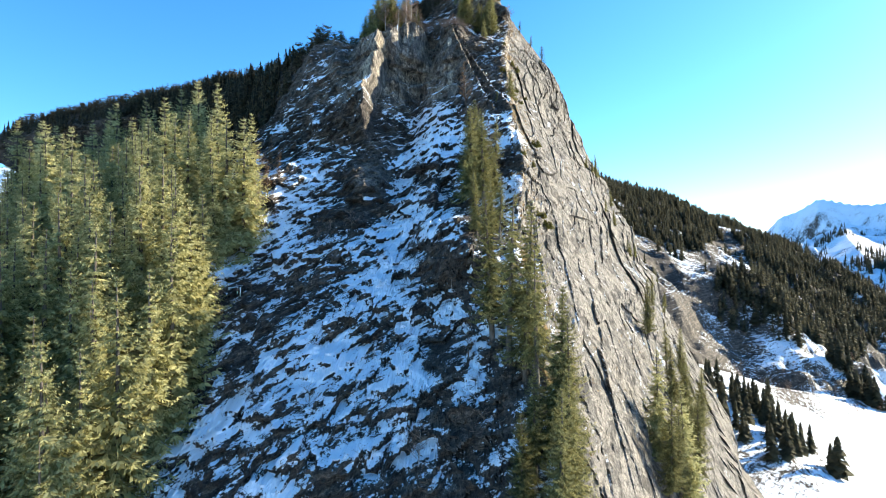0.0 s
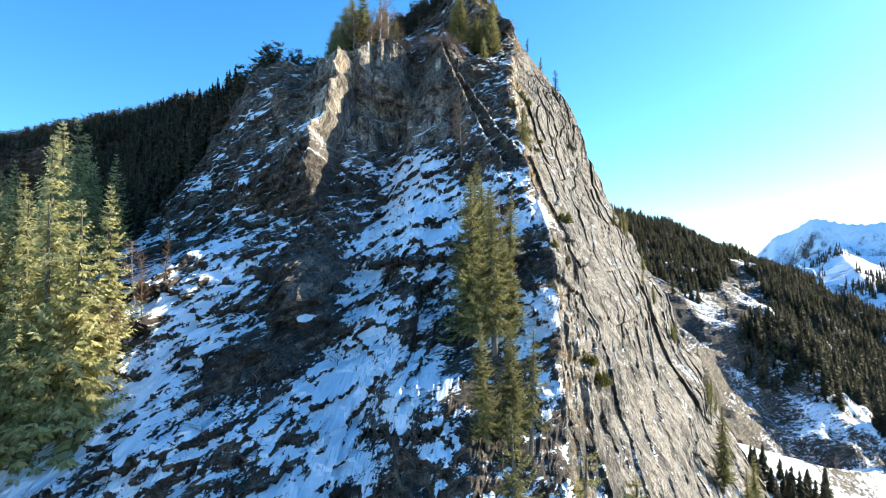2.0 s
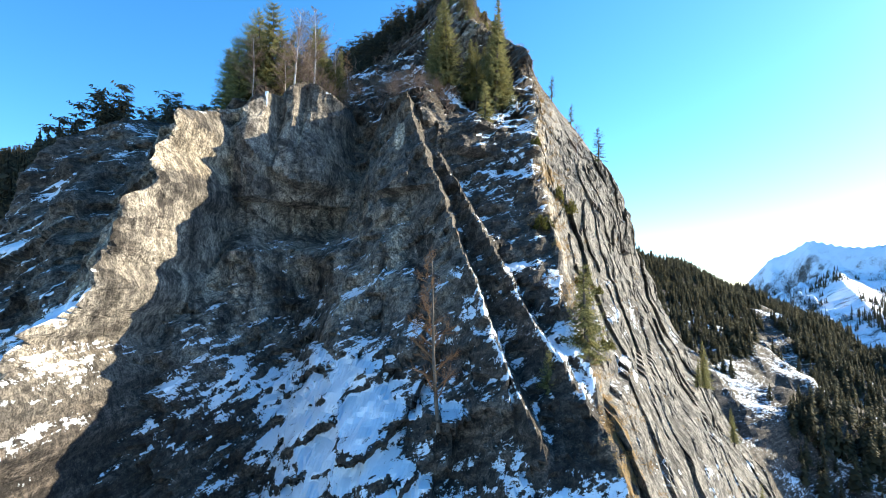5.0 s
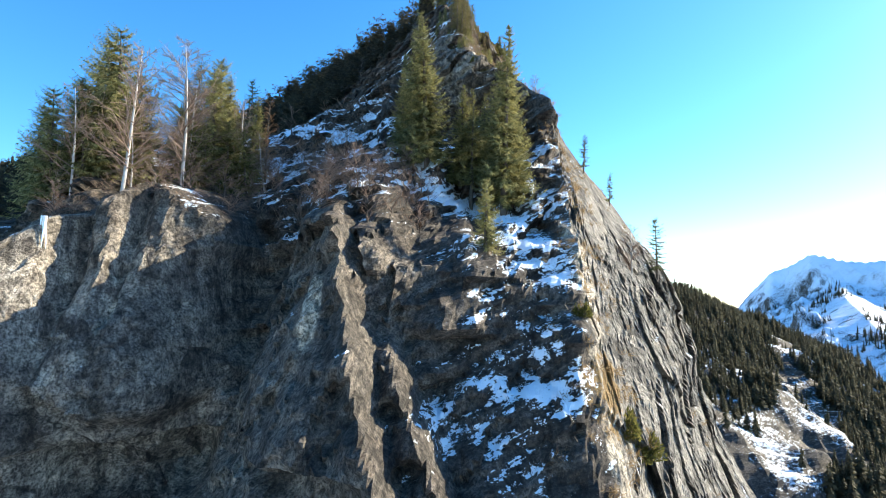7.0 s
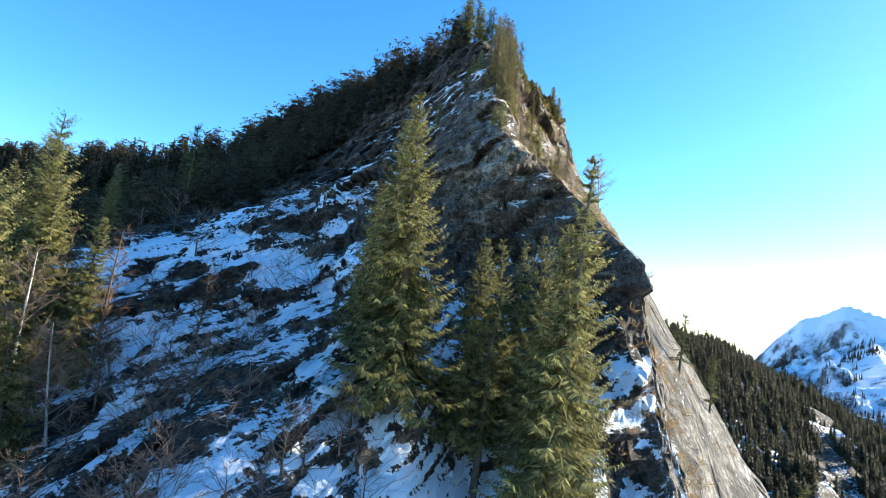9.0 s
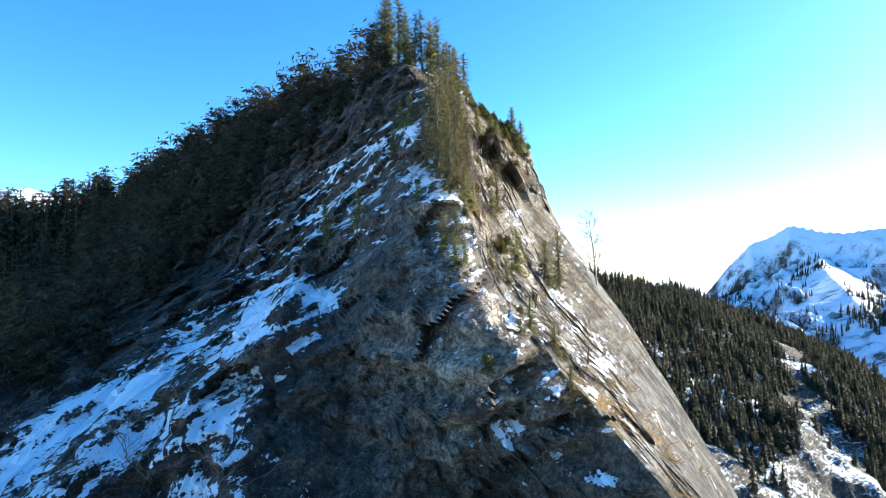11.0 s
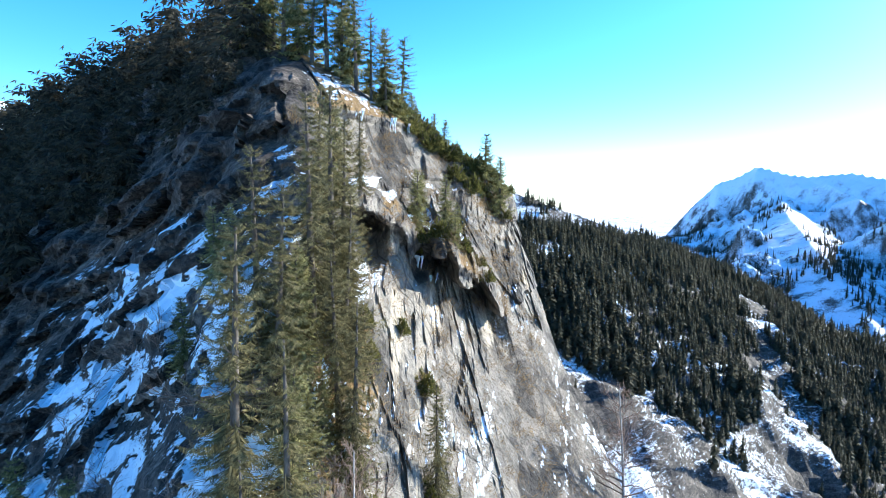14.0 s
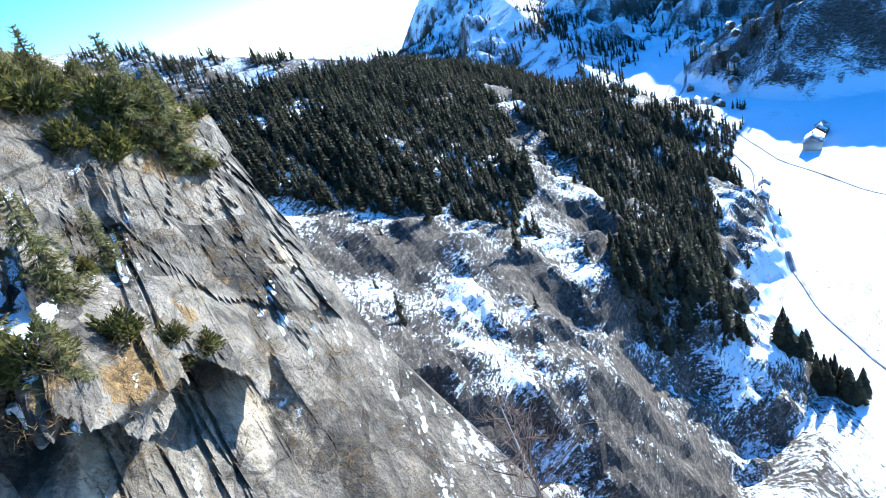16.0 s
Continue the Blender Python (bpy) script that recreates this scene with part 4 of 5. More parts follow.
KINDS["birch"] = (make_bare("birch", "leafless white-barked birch on the cliff edge", 8, 9, 0.36, 34, 11, birch_mat, twig_mat, 0.16), 9)
KINDS["larch"] = (make_bare("larch", "leafless reddish-brown larch on the rock face", 9, 10, 0.2, 46, 9, bark_mat, larch_mat, 0.12), 10)
KINDS["shrub"] = (make_bare("bare_shrub", "leafless brown shrub on a snowy ledge", 10, 2.6, 0.7, 16, 4, bark_mat, twig_mat, 0.02, "shrub", 0.4), 2.6)


def make_bush(name, label, seed, wide, high, n, mat):
    rng = np.random.default_rng(seed)
    az, up = rng.uniform(0, 2 * np.pi, n), rng.uniform(0.0, 1, n)
    r = rng.uniform(0.35, 1, n) ** 0.5 * (0.75 + 0.25 * np.sin(az * 3 + 1))
    p = np.stack([np.cos(az) * r * wide * np.sqrt(1 - 0.8 * up), np.sin(az) * r * wide * np.sqrt(1 - 0.8 * up), up * high * r], -1)
    way = unit(p * np.array([1, 1, 1.2]) + rng.normal(0, 0.35 * wide, (n, 3)))
    side_ = unit(np.cross(way, rng.normal(0, 1, (n, 3))))
    size = rng.uniform(0.1, 0.24, n) * wide
    v, f = kites(p * 0.9, way, side_, size, size * 0.2)
    stems = [tube(np.array([[0, 0, -0.3], [c * 0.3 * wide, s * 0.3 * wide, 0.4 * high], [c * 0.6 * wide, s * 0.6 * wide, 0.75 * high]]), np.array([0.05, 0.035, 0.015]) * wide, 4) for c, s in ((np.cos(q), np.sin(q)) for q in rng.uniform(0, 6.28, 7))]
    ob = new(name)
    part("branchwork", mesh_from("branchwork", *joined(stems), bark_mat), ob)
    part("foliage", mesh_from("foliage", v, f, mat), ob)
    return tagged(ob, label, "shrub")


KINDS["snag"] = (make_bare("dead_snag", "bare dead tree trunk on the summit skyline", 22, 5, 0.14, 9, 2, bark_mat, bark_mat, 0.45), 5)
KINDS["juniper"] = (make_bush("juniper_bush", "low yellow-green juniper bush on the rock edge", 21, 1.0, 1.1, 1500, shrub_mat), 1.1)
PROTO = list(KINDS.values())

# prow, from the foot upwards: kind, x, z, height
TREES = (("spruce_a", 4.5, 11, 17), ("spruce_b", 6.1, 9.6, 16), ("spruce_a", 5.6, 14.2, 13), ("spruce_b", 4.4, 3.8, 10), ("spruce_a", 6.6, 4.5, 9), ("spruce_c", 7.6, 3.5, 9.5), ("spruce_a", 8.1, 10.9, 9),
         ("spruce_b", 7.2, 15.4, 11.5), ("spruce_c", 9.1, 17, 10), ("spruce_a", 4.9, 15.5, 15), ("spruce_b", 6.1, 16.2, 12), ("spruce_a", 8.0, 15.0, 7),
         ("spruce_b", 5.5, -9.3, 19), ("spruce_c", 7, -11.4, 20), ("spruce_b", 8.8, -13.4, 21), ("spruce_c", 9.6, -15, 17), ("spruce_a", 10.9, -18.1, 16), ("spruce_a", 10.7, -22, 13), ("spruce_b", 9.4, -24.8, 14), ("spruce_a", 6.8, -23.3, 10), ("spruce_c", 11.8, -20, 15), ("spruce_b", 8.2, -21, 12),
         ("spruce_wide", 32, -29.2, 16), ("spruce_b", 34, -35.4, 14), ("spruce_wide", 35, -37, 19), ("spruce_b", 31, -34, 15), ("spruce_b", 45.5, -17.6, 14), ("spruce_b", 42, -38, 16), ("spruce_a", 47, -36, 17), ("spruce_b", 52, -34, 14), ("spruce_a", 46, -29, 12), ("spruce_b", 58, -40, 16), ("spruce_c", 50, -25, 11), ("spruce_b", 60, -30, 13),
         ("small", 15.3, 39, 6.2), ("small", 16.2, 39.4, 4.5), ("small", 12, 37, 2.6), ("small", 11.2, 63.7, 4.6),
         ("spruce_a", 7.4, 72.1, 14.2), ("spruce_b", 6.0, 72.3, 13.2), ("spruce_b", 5.0, 73.5, 9), ("spruce_a", 13.9, 70, 10.5), ("spruce_b", 14.8, 69.6, 10.5), ("spruce_a", 10.4, 70.7, 9.4), ("spruce_b", 12, 70.1, 10.2), ("spruce_c", 11.3, 68.2, 9.6), ("spruce_b", 13.6, 67.1, 16), ("spruce_a", 14.4, 67.7, 13), ("spruce_b", 12.8, 71.5, 9),
         ("pine", 24.4, 73.8, 4.5), ("pine", 28.6, 71, 4.2), ("pine", 30.8, 61.9, 7), ("small", 15.3, 100.6, 2.2), ("small", 17.5, 99.8, 1.7), ("small", 16.6, 99.9, 1.2))
for kind, x, z, h in TREES:
    plant(kind, x, z, h, (random.uniform(-3, 3), random.uniform(-3, 3)), group="spruces along the rock edge")
SUMMIT = (("spruce_old", 12.6, 98.0, 6.6), ("spruce_old", 13.0, 97.2, 4.8), ("spruce_old", 13.1, 101.7, 2.8), ("spruce_old", 12.9, 96.2, 4.4), ("spruce_old", 11.3, 94.9, 6.5), ("spruce_old", 12.3, 94.2, 5.5), ("spruce_old", 13.2, 95.1, 4.5), ("spruce_old", 15.4, 93.4, 3.6), ("spruce_old", 11.2, 96.9, 6), ("spruce_old", 12.7, 99.0, 5), ("spruce_old", 12.2, 98.2, 6), ("spruce_old", 11.5, 96.7, 5.4), ("spruce_old", 10.5, 96.0, 4.6), ("spruce_old", 11.8, 93.8, 4.5), ("spruce_old", 12.0, 100.2, 4.6), ("spruce_old", 12.9, 97.2, 4),
          ("small", 10.2, 91.9, 2.6), ("small", 6.6, 92.7, 2.4), ("small", 4.4, 91.9, 2.8), ("small", 17.6, 89, 2.6), ("spruce_old", 18.7, 88.5, 4), ("small", 12.3, 101.6, 2.6), ("small", 9.9, 99.3, 2.2), ("small", 8.8, 97.3, 1.8), ("small", 16.6, 100.3, 2.4), ("small", 15.6, 101.2, 1.6), ("small", 20.6, 101, 3), ("small", 19.7, 102, 3.2), ("small", 9.2, 99.4, 2))
for kind, x, z, h in SUMMIT:
    plant(kind, x, z, h, (random.uniform(-3, 3), random.uniform(-3, 3)), group="spruces below the summit")
for i in range(11):
    x = 7.6 + i * 0.72
    plant("pine" if i % 3 else "fir", x, float(crest(x)) - 0.4, random.uniform(4.6, 6.9) * (1 if i < 8 else 0.7), (random.uniform(-3, 3), random.uniform(-3, 3)), group="summit pines")
for kind, x, z, h in (("birch", -11.3, 68, 9), ("birch", -9.4, 68, 10), ("birch", -13.5, 68, 8), ("larch", 4.9, 35.4, 10.5), ("birch", 24.3, 88.3, 6), ("larch", -80, 18, 11), ("birch", -53, 17, 8), ("birch", -38.5, 9, 7), ("birch", -35, 14, 8), ("larch", -33, 13, 7), ("birch", -33.5, 9, 6), ("larch", -32.3, 16.5, 6), ("birch", -34.5, 5, 6), ("larch", -36, 20, 7), ("birch", 13.4, 93.5, 3.8), ("larch", -14, 69, 8), ("birch", -15.5, 69.5, 8), ("birch", -12.4, 70.5, 9), ("birch", -8.2, 69.5, 7.5), ("larch", -11.6, 69.3, 7), ("birch", -17.5, 70, 7), ("birch", 0.6, -4, 4), ("birch", -3.5, -22, 5), ("birch", 25.5, 62, 5), ("larch", -7.1, 70.6, 8), ("larch", -10.2, 72, 6.4), ("birch", -6.0, 69.2, 5), ("larch", -3.2, 73.5, 3.5), ("birch", 8.8, 20, 7), ("larch", 2.5, -12, 5), ("birch", -13, 66.8, 6), ("birch", -10.4, 66.5, 9), ("birch", -16.6, 67.4, 7.5)):
    plant(kind, x, z, h, (random.uniform(-6, 6), random.uniform(-6, 6)))
for kind, x, z, h in (("fir", -17, 70, 11), ("fir", -15, 69, 11), ("fir", -10.5, 70, 10), ("fir", -12, 73, 10), ("fir", -19.5, 69, 11), ("spruce_a", -8.5, 71, 8), ("fir", -22, 68, 9), ("fir", -12.5, 69, 7), ("fir", -25, 70, 9), ("pine", -17, 76, 10), ("pine", -25, 78, 9), ("pine", -17.5, 82.5, 9), ("pine", -24, 81.5, 8), ("spruce_a", -10.9, 71.4, 9.5), ("spruce_b", -16.3, 78, 6.2), ("spruce_a", -15.8, 75, 7), ("spruce_b", -13, 73, 8), ("fir", -9, 69, 6), ("fir", -13.8, 68.3, 9), ("fir", -11, 67.8, 6.5), ("fir", -16.4, 68, 8), ("fir", -18.6, 67.2, 8), ("fir", -7.2, 68.6, 5.5), ("fir", -20.5, 66.5, 8)):
    plant(kind, x, z, h, (random.uniform(-6, 4), random.uniform(-2, 6)), group="trees on the cliff shoulder")
for i in range(16):
    z = random.uniform(-20, 30)
    plant("spruce_c" if i % 2 else "spruce_b", float(edge_x(z)) - random.uniform(1, 16), z, random.uniform(4.5, 9), (random.uniform(-3, 3), random.uniform(-3, 3)), group="spruces on the sunny buttress")
# shrubs
rs = random.Random(5)
for i in range(270):
    zone = i % 4 if i < 170 else 0
    x, z = ((rs.uniform(-16, 8), rs.uniform(64, 74)), (rs.uniform(-34, 6), rs.uniform(-22, 14)), (rs.uniform(-16, 4), rs.uniform(66, 82)), (rs.uniform(3, 14), rs.uniform(87, 98)))[zone]
    plant("shrub", x, z, rs.uniform(1.2, 3.0) * (0.5 if zone == 3 else 0.95 if zone == 0 else 1), group="bare shrubs on the ledges")
for i in range(34):
    z = rs.uniform(85, 97)
    x = float(prow_x(z)) + rs.uniform(-1.8, 2.2)
    plant("small" if i % 3 else "shrub", x, z, rs.uniform(0.9, 2.4), group="bushes along the rock edge")
for i in range(24):
    x = rs.uniform(13.5, 22)
    plant("juniper", x, float(crest(x)) + rs.uniform(-0.4, 0.5), rs.uniform(0.6, 1.2), group="juniper bushes")
for i in range(12):
    x = rs.uniform(12, 20.5)
    plant("small", x, float(crest(x)) + rs.uniform(-0.1, 0.6), rs.uniform(1.0, 2.4), group="spruces below the summit")
for i in range(16):
    x, z = rs.uniform(11.3, 13.4), rs.uniform(95.5, 100.2)
    plant(("juniper", "small", "shrub", "small")[i % 4], x, z, (rs.uniform(0.6, 1.1), rs.uniform(1.2, 2.8))[i % 2], group="bushes along the rock edge")
for x, z, h in ((15.7, 99.95, 0.6), (16.2, 100.2, 0.8), (16.9, 100.1, 0.55), (17.2, 99.5, 0.7), (17.9, 98.9, 0.5), (18.3, 98.2, 0.6), (15.5, 99.6, 0.5), (19.5, 101.7, 0.8), (20.3, 101.1, 0.7), (20.9, 100.5, 0.6), (18.9, 102.2, 0.8)):
    plant("juniper", x, z, h, group="juniper bushes")
for x, z, h in ((16.5, 99.9, 0.8), (17.5, 99.3, 0.9), (18.1, 98.6, 0.7), (15.8, 100.3, 0.7), (17.0, 98.9, 0.6)):
    plant("shrub", x, z, h, group="bare shrubs on the ledges")
for i in range(44):
    x = rs.uniform(11, 21)
    plant(("juniper", "small", "juniper", "shrub")[i % 4], x, float(crest(x)) + rs.uniform(0.2, 1.3), rs.uniform(0.7, 1.6), group="bushes on the summit")
plant("snag", -13, float(crest(-13)) - 0.2, 5.5, (0, -8))
plant("snag", -12, float(crest(-12)) - 1.5, 3.5, (4, 10))
for i in range(46):
    if i < 20:
        x, z = rs.uniform(17.5, 21.5), rs.uniform(101.8, 104)
    elif i < 34:
        z = rs.uniform(86, 101)
        x = rs.uniform(12, 15.8)
    else:
        z = rs.uniform(5, 75)
        x = float(prow_x(z)) + rs.uniform(-1, 6)
    plant("juniper", x, z, rs.uniform(0.5, 1.1) * (1.6 if z < 80 else 0.7 if z < 101.5 else 1), group="juniper bushes")
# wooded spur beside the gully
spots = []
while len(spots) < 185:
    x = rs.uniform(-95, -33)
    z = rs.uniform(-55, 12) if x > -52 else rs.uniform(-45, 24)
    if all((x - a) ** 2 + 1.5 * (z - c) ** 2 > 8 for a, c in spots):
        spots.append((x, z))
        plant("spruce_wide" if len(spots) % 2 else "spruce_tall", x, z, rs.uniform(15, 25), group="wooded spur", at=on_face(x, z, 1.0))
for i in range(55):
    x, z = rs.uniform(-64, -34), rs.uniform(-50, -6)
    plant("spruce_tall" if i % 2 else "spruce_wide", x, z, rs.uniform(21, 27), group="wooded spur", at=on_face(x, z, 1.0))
for src, _ in PROTO:
    for o in (*src.children_recursive, src):
        bpy.data.objects.remove(o)


# ---- woods, too many to count ----
def cone_tree(rng, tiers=4, sides=7):
    """A small distant spruce, one high: a bare top shoot, and sprays that hang from the trunk, longer towards the foot."""
    n = tiers * sides
    u = (np.arange(n) + rng.uniform(0, 1, n)) / n
    az = np.arange(n) * 2.4 + rng.uniform(-0.5, 0.5, n)
    out = np.stack([np.cos(az), np.sin(az), 0 * az], -1)
    reach = 0.2 * (1 - u) ** 0.8 * rng.uniform(0.65, 1.3, n) + 0.025
    base = np.stack([0 * u, 0 * u, 0.12 + 0.86 * u], -1)
    way = out * reach[:, None] + np.stack([0 * u, 0 * u, -0.45 * reach - 0.05], -1)
    size = np.linalg.norm(way, axis=1)
    cross = np.stack([-np.sin(az), np.cos(az), rng.uniform(-0.5, 0.5, n)], -1)
    v, f = kites(base, unit(way), unit(cross), size, size * rng.uniform(0.3, 0.5, n))
    core, cf = tube(np.array([[0, 0, 0], [0, 0, 0.5], [0, 0, 1.02]]), np.array([0.05, 0.035, 0.004]), 4)
    return joined([(v, f), (core, cf)])


def wood(name, label, places, heights, mat, seed, tiers=4, sides=6):
    rng = np.random.default_rng(seed)
    kinds = [cone_tree(rng, tiers, sides) for _ in range(6)]
    V, Fc, n = [], [], 0
    for i, (p, h) in enumerate(zip(places, heights)):
        v, f = kinds[i % 6]
        a = rng.uniform(0, 6.28)
        c, s = np.cos(a), np.sin(a)
        fat = rng.uniform(0.9, 1.5)
        V.append(np.stack([(v[:, 0] * c - v[:, 1] * s) * h * fat, (v[:, 0] * s + v[:, 1] * c) * h * fat, v[:, 2] * h], -1) + p)
        Fc.append(f + n)
        n += len(v)
    return tagged(new(name, mesh_from(name, np.concatenate(V), np.concatenate(Fc), mat)), label, "woodland", kind="stuff")


def crown_wood(name, label, places, heights, mat, seed, whorls=10, per=3, twigs=3):
    """A wood seen from nearer: small trees of hanging sprays, joined."""
    rng = np.random.default_rng(seed)
    kinds = [conifer_crown(rng, 1.0, rng.uniform(0.19, 0.27), 0.03, whorls, per, twigs) for _ in range(5)]
    V, Fc, n = [], [], 0
    for i, (p, h) in enumerate(zip(places, heights)):
        v, f = kinds[i % 5]
        a = rng.uniform(0, 6.28)
        c, s = np.cos(a) * h, np.sin(a) * h
        V.append(np.stack([v[:, 0] * c - v[:, 1] * s, v[:, 0] * s + v[:, 1] * c, v[:, 2] * h], -1) + p)
        Fc.append(f + n)
        n += len(v)
    return tagged(new(name, mesh_from(name, np.concatenate(V), np.concatenate(Fc), mat)), label, "woodland", kind="stuff")


rng = np.random.default_rng(11)
# dark slope beside the summit
n = 7500
wx, wz = rng.uniform(-190, 10, n), rng.uniform(26, 114, n)
wx[:1500] = rng.uniform(-315, -120, 1500)
edge = dark_edge(wz) - 1.5
keep = (wx < edge) & (wz < crest(wx) + 1.5)
wx, wz = wx[keep], wz[keep]
wy = surface(wx, wz)
wh = rng.uniform(3.0, 7.0, len(wx)) * np.interp(wx, (-60, -10, 4), (1.2, 0.75, 0.5))
at = np.stack([wx, wy + 0.4, wz - 0.3], -1)
close = (wx > -45) & (wx <= -14)
front = wx > -14
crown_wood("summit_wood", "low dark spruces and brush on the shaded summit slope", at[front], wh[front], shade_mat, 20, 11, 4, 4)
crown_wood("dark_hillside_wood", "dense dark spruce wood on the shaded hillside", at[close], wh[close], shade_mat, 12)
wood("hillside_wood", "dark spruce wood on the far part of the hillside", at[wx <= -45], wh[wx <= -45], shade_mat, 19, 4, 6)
# crest line
cx = rng.uniform(-310, 7, 620)
cz = crest(cx) + rng.uniform(-1.5, 0.6, 620)
at = np.stack([cx, surface(cx, cz) + 0.5, cz - 0.4], -1)
ch = rng.uniform(2.5, 7, 620) * np.interp(cx, (-60, -10, 3), (1.2, 1.2, 0.9))
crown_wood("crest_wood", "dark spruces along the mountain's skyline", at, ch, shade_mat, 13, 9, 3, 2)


def scatter(n, x0, x1, y0, y1, test):
    x, y = rng.uniform(x0, x1, n), rng.uniform(y0, y1, n)
    z = ground_z(x, y)
    k = test(x, y, z)
    return np.stack([x[k], y[k], z[k] - 0.5], -1)


def on_ridge(x, y, z):
    stray = (rng.random(len(x)) < 0.012) & (y > 330)
    open_ = fbm(x / 22, y / 22, 0.3, 3, 107) < -0.75
    return (z > -80) & ((in_wood(x, y) & ~open_) | stray) & (along(x, y, RIDGE)[0] < 285)


p = scatter(30000, 0, 470, 300, 770, on_ridge)
wood("ridge_wood", "dense dark spruce wood over the neighbouring ridge", p, (4.5 + 8 * rng.random(len(p)) ** 1.6) * (1 + 0.45 * fbm(p[:, 0] / 30, p[:, 1] / 30, 0.6, 3, 109)), far_mat, 14, 6, 5)


def valley_wood(x, y, z):
    s = (x - 300) * 0.8 - (y - 520) * 0.6
    d = along(x, y, RIDGE)[0]
    return (z < -40) & (z > -86) & (fbm(x / 60, y / 60, 0.4, 2, 99) > -0.35 + 0.004 * (x - 420)) & (y > 368 + 0.48 * (x - 227)) & (y < 800) & (x < 560)


p = scatter(6000, 200, 600, 340, 800, valley_wood)
wood("valley_wood", "spruce wood on the edge of the valley floor", p, rng.uniform(7, 13, len(p)), far_mat, 15, 4, 5)


def meadow_wood(x, y, z):
    return (z > 20) & (fbm(x / 45, y / 45, 0.4, 2, 101) > 0.33)


p = scatter(2500, -150, 380, 780, 1000, meadow_wood)
wood("upper_wood", "strips of spruce wood round the snowy upper meadow", p, rng.uniform(9, 15, len(p)), far_mat, 16, 3, 5)


def peak_wood(x, y, z):
    return (z > -78) & (z < 110) & (fbm(x / 90, y / 90, z / 50, 3, 103) > 0.3 + 0.004 * (z - 20))


p = scatter(17000, 420, 1700, 800, 2100, peak_wood)
wood("mountain_wood", "distant spruce wood on the far mountain", p, rng.uniform(10, 20, len(p)), far_mat, 17, 3, 4)


def far_side_wood(x, y, z):
    return (z > -70) & (fbm(x / 80, y / 80, z / 80, 3, 105) > 0.25)


p = scatter(5000, 560, 1250, 100, 1150, far_side_wood)
wood("opposite_wood", "distant spruce wood on the opposite valley side", p, rng.uniform(12, 22, len(p)), far_mat, 18, 3, 4)

# ---- dry grass on the ledges ----
gr = np.random.default_rng(31)
zt = np.concatenate([gr.uniform(-20, 84, 900), gr.uniform(84, 105, 1700)])
xt = prow_x(np.minimum(zt, 104)) + np.where(zt < 84, gr.normal(0.6, 1.6, 2600), gr.uniform(-1.5, 9.5, 2600))
xt[:150] = prow_x(zt[:150]) + gr.uniform(0, 30, 150)
yt = surface(xt, zt)
flat_ = (surface(xt, zt + 0.35) - yt) / 0.35
pick = (flat_ > 0.55) | ((zt > 95) & (flat_ > 0.3))
xt, yt, zt = xt[pick], yt[pick], zt[pick]
base = np.repeat(np.stack([xt, yt + 0.05, zt], -1), 44, 0)
m = len(base)
base = base + gr.normal(0, 0.15, (m, 3)) * np.array([1, 1, 0.5])
way = unit(gr.normal(0, 0.6, (m, 3)) + np.array([0.1, -0.7, 0.35]))
le = gr.uniform(0.15, 0.42, m) * np.where(base[:, 2] > 84, 0.7, 1.3)
v, f = kites(base, way, unit(np.cross(way, gr.normal(0, 1, (m, 3)))), le, le * 0.03)
tagged(new("dry_grass", mesh_from("dry_grass", v, f, grass_mat)), "tufts of dry orange grass on the rock ledges", "grass", kind="stuff")


# ---- ice ----
def icicles(x, z, wide, long_, count, seed, label):
    r = np.random.default_rng(seed)
    ob = new("icicle_cluster")
    ob.location = on_face(x, z, -0.15)
    for i in range(count):
        le = long_ * r.uniform(0.45, 1)
        s = np.linspace(0, 1, 6)
        px_ = r.uniform(-wide, wide)
        path = np.stack([px_ + 0.03 * np.sin(s * 5 + i), 0.05 * np.cos(s * 4 + i) + r.uniform(-0.1, 0.1) + 0 * s, 0.15 - s * le], -1)
        v, f = tube(path, 0.06 * le ** 0.6 * (1 - s) ** 0.8 * (1 + 0.15 * np.sin(s * 25)) + 0.006, 7)
        part("icicle", mesh_from("icicle", v, f, ice_mat), ob)
    return tagged(ob, label, "ice")


ICE = "cluster of white icicles hanging under a rock roof"
for i, (x, z, w, le, n) in enumerate(((12.9, 105.0, 0.15, 0.5, 4), (14.3, 105.1, 0.2, 0.7, 4), (15.1, 105.1, 0.2, 0.6, 4), (16.0, 104.7, 0.3, 0.6, 5), (15.3, 99.2, 0.3, 0.8, 9), (15.9, 98.4, 0.25, 0.6, 5), (-12.5, 64.5, 0.3, 1.8, 5),
                                      (-33, -3, 2.2, 4.5, 16))):
    icicles(x, z, w, le, n, 60 + i, ICE)


# ---- valley: houses, road, river, trees ----
house_wall, hw_t, hw_b = mat_new("plastered_wall", 0.8)
hp = hw_t.nodes.new("ShaderNodeTexCoord").outputs["Object"]
hw_t.links.new(ramp(hw_t, noise_tex(hw_t, hp, 0.8), [(0.3, (0.42, 0.36, 0.3)), (0.7, (0.66, 0.6, 0.52))]), hw_b.inputs["Base Color"])
timber_mat = bark_material("dark_timber", (0.08, 0.055, 0.04), (0.2, 0.14, 0.1), 2)
roof_mat, rf_t, rf_b = mat_new("snowy_roof", 0.7)
rp = rf_t.nodes.new("ShaderNodeTexCoord").outputs["Object"]
rf_t.links.new(ramp(rf_t, noise_tex(rf_t, rp, 0.35), [(0.42, (0.16, 0.12, 0.11)), (0.52, (0.8, 0.82, 0.85))]), rf_b.inputs["Base Color"])
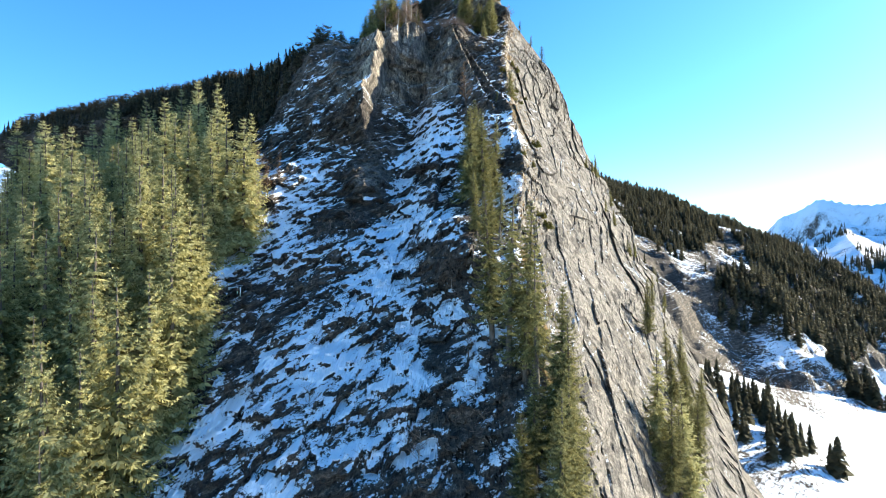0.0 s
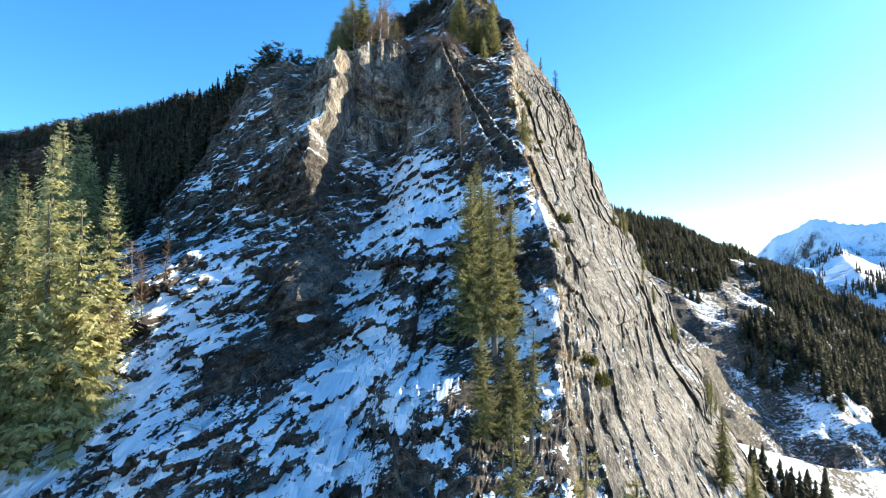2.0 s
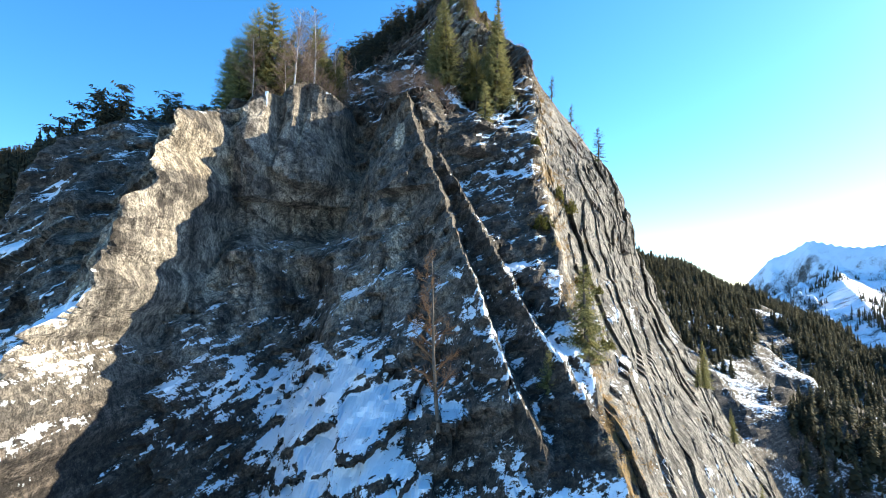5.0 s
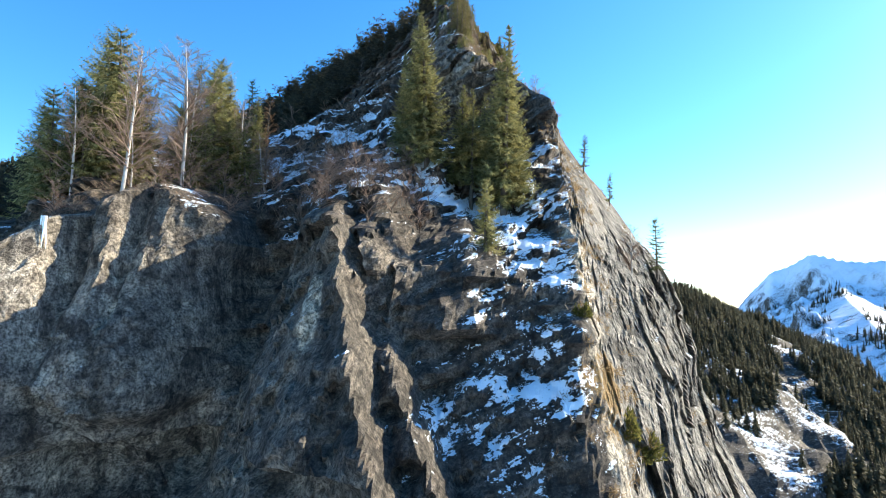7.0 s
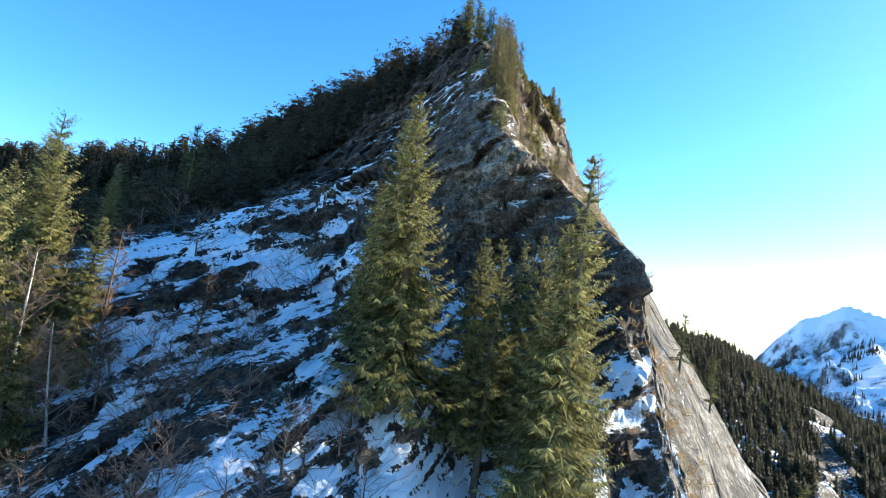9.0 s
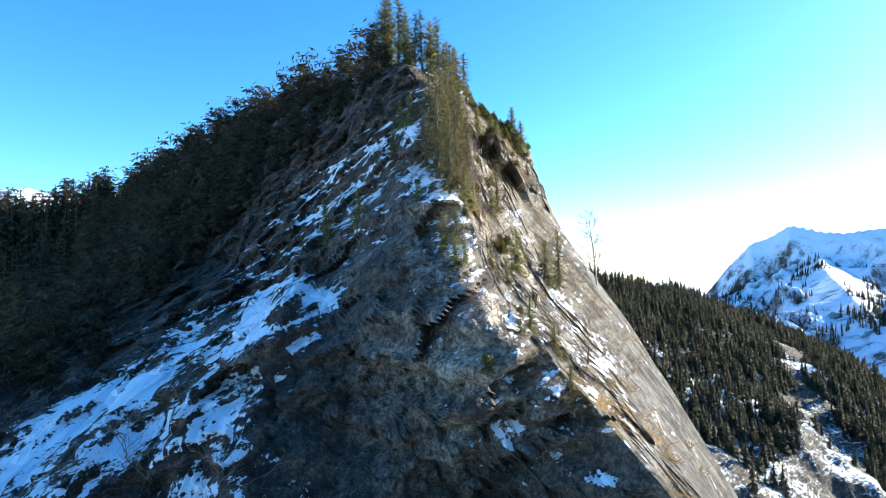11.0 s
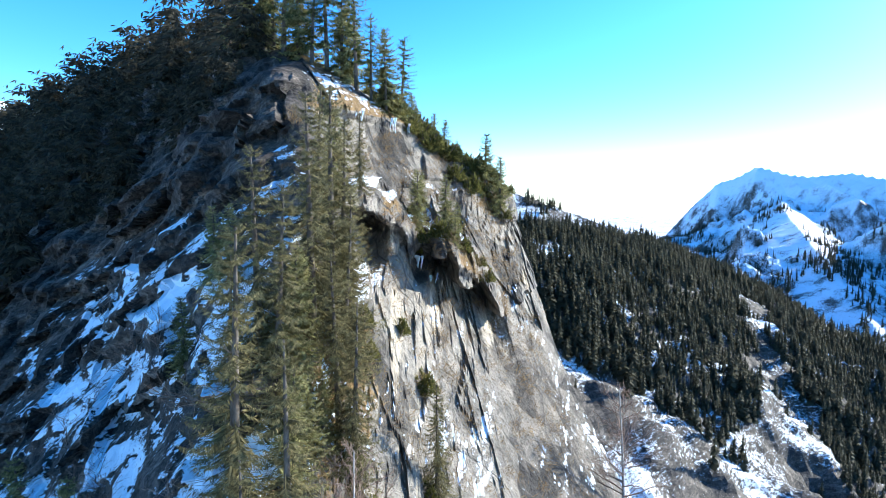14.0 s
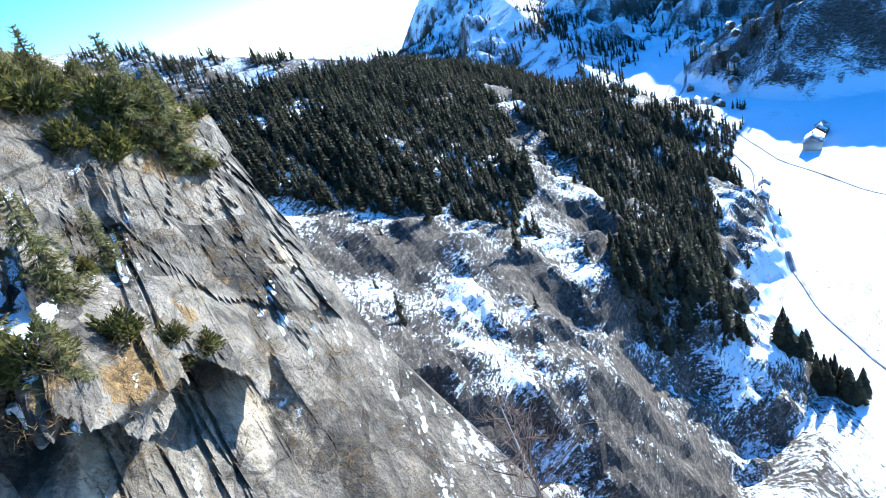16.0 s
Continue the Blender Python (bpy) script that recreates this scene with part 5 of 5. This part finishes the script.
glass_mat, gl_t, gl_b = mat_new("window_glass", 0.1)
gl_b.inputs["Base Color"].default_value = (0.03, 0.035, 0.04, 1)
road_mat, rd_t, rd_b = mat_new("wet_road", 0.6)
dp = rd_t.nodes.new("ShaderNodeTexCoord").outputs["Object"]
rd_t.links.new(ramp(rd_t, noise_tex(rd_t, dp, 0.08), [(0.4, (0.14, 0.14, 0.15)), (0.7, (0.5, 0.5, 0.52))]), rd_b.inputs["Base Color"])


def box(x0, x1, y0, y1, z0, z1):
    v = np.array([[x, y, z] for x in (x0, x1) for y in (y0, y1) for z in (z0, z1)], float)
    f = np.array([[0, 1, 3, 2], [4, 6, 7, 5], [0, 4, 5, 1], [2, 3, 7, 6], [0, 2, 6, 4], [1, 5, 7, 3]])
    return v, f


def house(x, y, turn, w, d, h, wall_mat, label):
    ob = new("house")
    ob.matrix_world = Matrix.Translation((x, y, float(ground_z(np.array([x]), np.array([y]))[0]) - 0.3)) @ pose(0, 0, 0, 0, 0, turn)
    part("wall", mesh_from("wall", *box(-w, w, -d, d, 0, h), wall_mat), ob)
    g = 0.75 * d
    for sgn in (-1, 1):
        a, b = np.array([0, 0, h + g]), np.array([0, sgn * (d + 0.8), h - 0.5])
        v = np.array([[s * (w + 0.8), p[1], p[2] + t] for s in (-1, 1) for p in (a, b) for t in (0, 0.35)])
        part("roof_slope", mesh_from("roof_slope", v, box(0, 1, 0, 1, 0, 1)[1], roof_mat), ob)
    for s in (-1, 1):
        v = np.array([[s * w, -d, h - 0.01], [s * w, d, h - 0.01], [s * w, 0, h + g - 0.05], [s * (w - 0.3), -d, h - 0.01], [s * (w - 0.3), d, h - 0.01], [s * (w - 0.3), 0, h + g - 0.05]])
        part("gable", mesh_from("gable", v, np.array([[0, 1, 2], [3, 5, 4], [0, 2, 5], [0, 5, 3], [1, 4, 5], [1, 5, 2]]), wall_mat), ob)
    for i in range(3):
        for zz in (1.0, 3.6):
            if zz + 1.4 < h:
                cx_ = -w + (i + 0.6) * 2 * w / 3.2
                part("window", mesh_from("window", *box(cx_ - 0.5, cx_ + 0.5, -d - 0.05, -d + 0.1, zz, zz + 1.3), glass_mat), ob)
    part("chimney", mesh_from("chimney", *box(w * 0.3, w * 0.3 + 0.8, 0.5, 1.3, h + g * 0.4, h + g + 1.0), wall_mat), ob)
    return tagged(ob, label, "house", group="valley houses")


hr_ = random.Random(9)
SPOTS = [(376, 408, 25, 9, 4, 4.5), (364, 413, 25, 4, 3, 4), (392, 416, 30, 5, 3.5, 4.5), (474, 424, 20, 10, 6, 7), (500, 432, 15, 8, 5, 6)]
for i in range(30):
    SPOTS.append((545 + 8.5 * i + hr_.uniform(-10, 10), 585 + 2.6 * i + hr_.uniform(-34, 34), hr_.uniform(0, 90), hr_.uniform(4, 6), hr_.uniform(3.2, 4.5), hr_.uniform(4.5, 6)))
for i, (x, y, a, w, d, h) in enumerate(SPOTS):
    house(x, y, a, w, d, h, house_wall if i % 2 else timber_mat, "plastered valley house under a snowy gable roof" if i % 2 else "dark timber valley house under a snowy gable roof")


def ribbon(name, label, line, wide, mat, lift, category):
    p = np.array(line, float)
    t = np.linspace(0, len(p) - 1, 60)
    c = np.stack([np.interp(t, np.arange(len(p)), p[:, i]) for i in (0, 1)], -1)
    c = c + 3 * np.stack([vnoise(t, 0.1, 0.2, 5), vnoise(t, 0.7, 0.4, 6)], -1)
    d = unit(np.gradient(c, axis=0))
    nrm = np.stack([-d[:, 1], d[:, 0]], -1)
    off = np.linspace(-wide, wide, 4)
    G = c[None] + off[:, None, None] * nrm[None]
    z = ground_z(G[..., 0], G[..., 1])
    z = np.repeat(z.max(0, keepdims=True), 4, 0) + lift + np.array([-0.8, 0, 0, -0.8])[:, None]
    return tagged(mesh_grid(name, G[..., 0], G[..., 1], z, mat), label, category, kind="structure")


ribbon("road", "narrow ploughed road across the snowy valley floor", ((900, 760), (700, 690), (575, 625), (480, 520), (420, 440), (350, 395), (290, 342), (267, 316), (235, 277), (205, 235)), 1.6, road_mat, 0.4, "road")
ribbon("river", "dark narrow river between snowy banks", ((640, 680), (560, 630), (517, 592), (505, 538), (494, 497), (440, 432), (425, 396), (404, 347), (380, 200)), 3, road_mat, 0.3, "river")
# clump of tall spruces on the fan, and scattered bare bushes
rc = np.random.default_rng(41)
cx_, cy_ = 206 + rc.normal(0, 5, 26), 285 + rc.normal(0, 8, 26)
cz_ = ground_z(cx_, cy_)
wood("spruce_clump", "dark clump of tall spruces on the snowy fan", np.stack([cx_, cy_, cz_], -1), rc.uniform(9, 16, 26), far_mat, 42, 9, 8)


fx_, fy_ = rc.uniform(78, 128, 70), rc.uniform(186, 236, 70)
wood("fan_wood", "scattered spruces on the snowy fan at the foot of the cliff", np.stack([fx_, fy_, ground_z(fx_, fy_)], -1), rc.uniform(6, 14, 70), far_mat, 45, 9, 8)


def bush_field(name, label, xy, seed, size):
    r = np.random.default_rng(seed)
    kinds = [bare_crown(r, 1.0, 0.45, 7, 2, start=0.02) for _ in range(4)]
    V, Fc, n_ = [], [], 0
    z = ground_z(xy[:, 0], xy[:, 1])
    for i, (p, zz) in enumerate(zip(xy, z)):
        v, f = kinds[i % 4]
        V.append(v * r.uniform(0.6, 1.4) * size + np.array([p[0], p[1], zz - 0.2]))
        Fc.append(f + n_)
        n_ += len(v)
    return tagged(new(name, mesh_from(name, np.concatenate(V), np.concatenate(Fc), twig_mat)), label, "shrubs", kind="stuff")


xy = np.stack([rc.uniform(120, 300, 420), rc.uniform(225, 400, 420)], -1)
xy = xy[(xy[:, 1] < 340 + 0.45 * (xy[:, 0] - 180)) & (fbm(xy[:, 0] / 30, xy[:, 1] / 30, 0.4, 2, 43) > -0.2)]
bush_field("bare_scrub", "leafless brown scrub scattered over the snowy fan", xy, 44, 5.0)
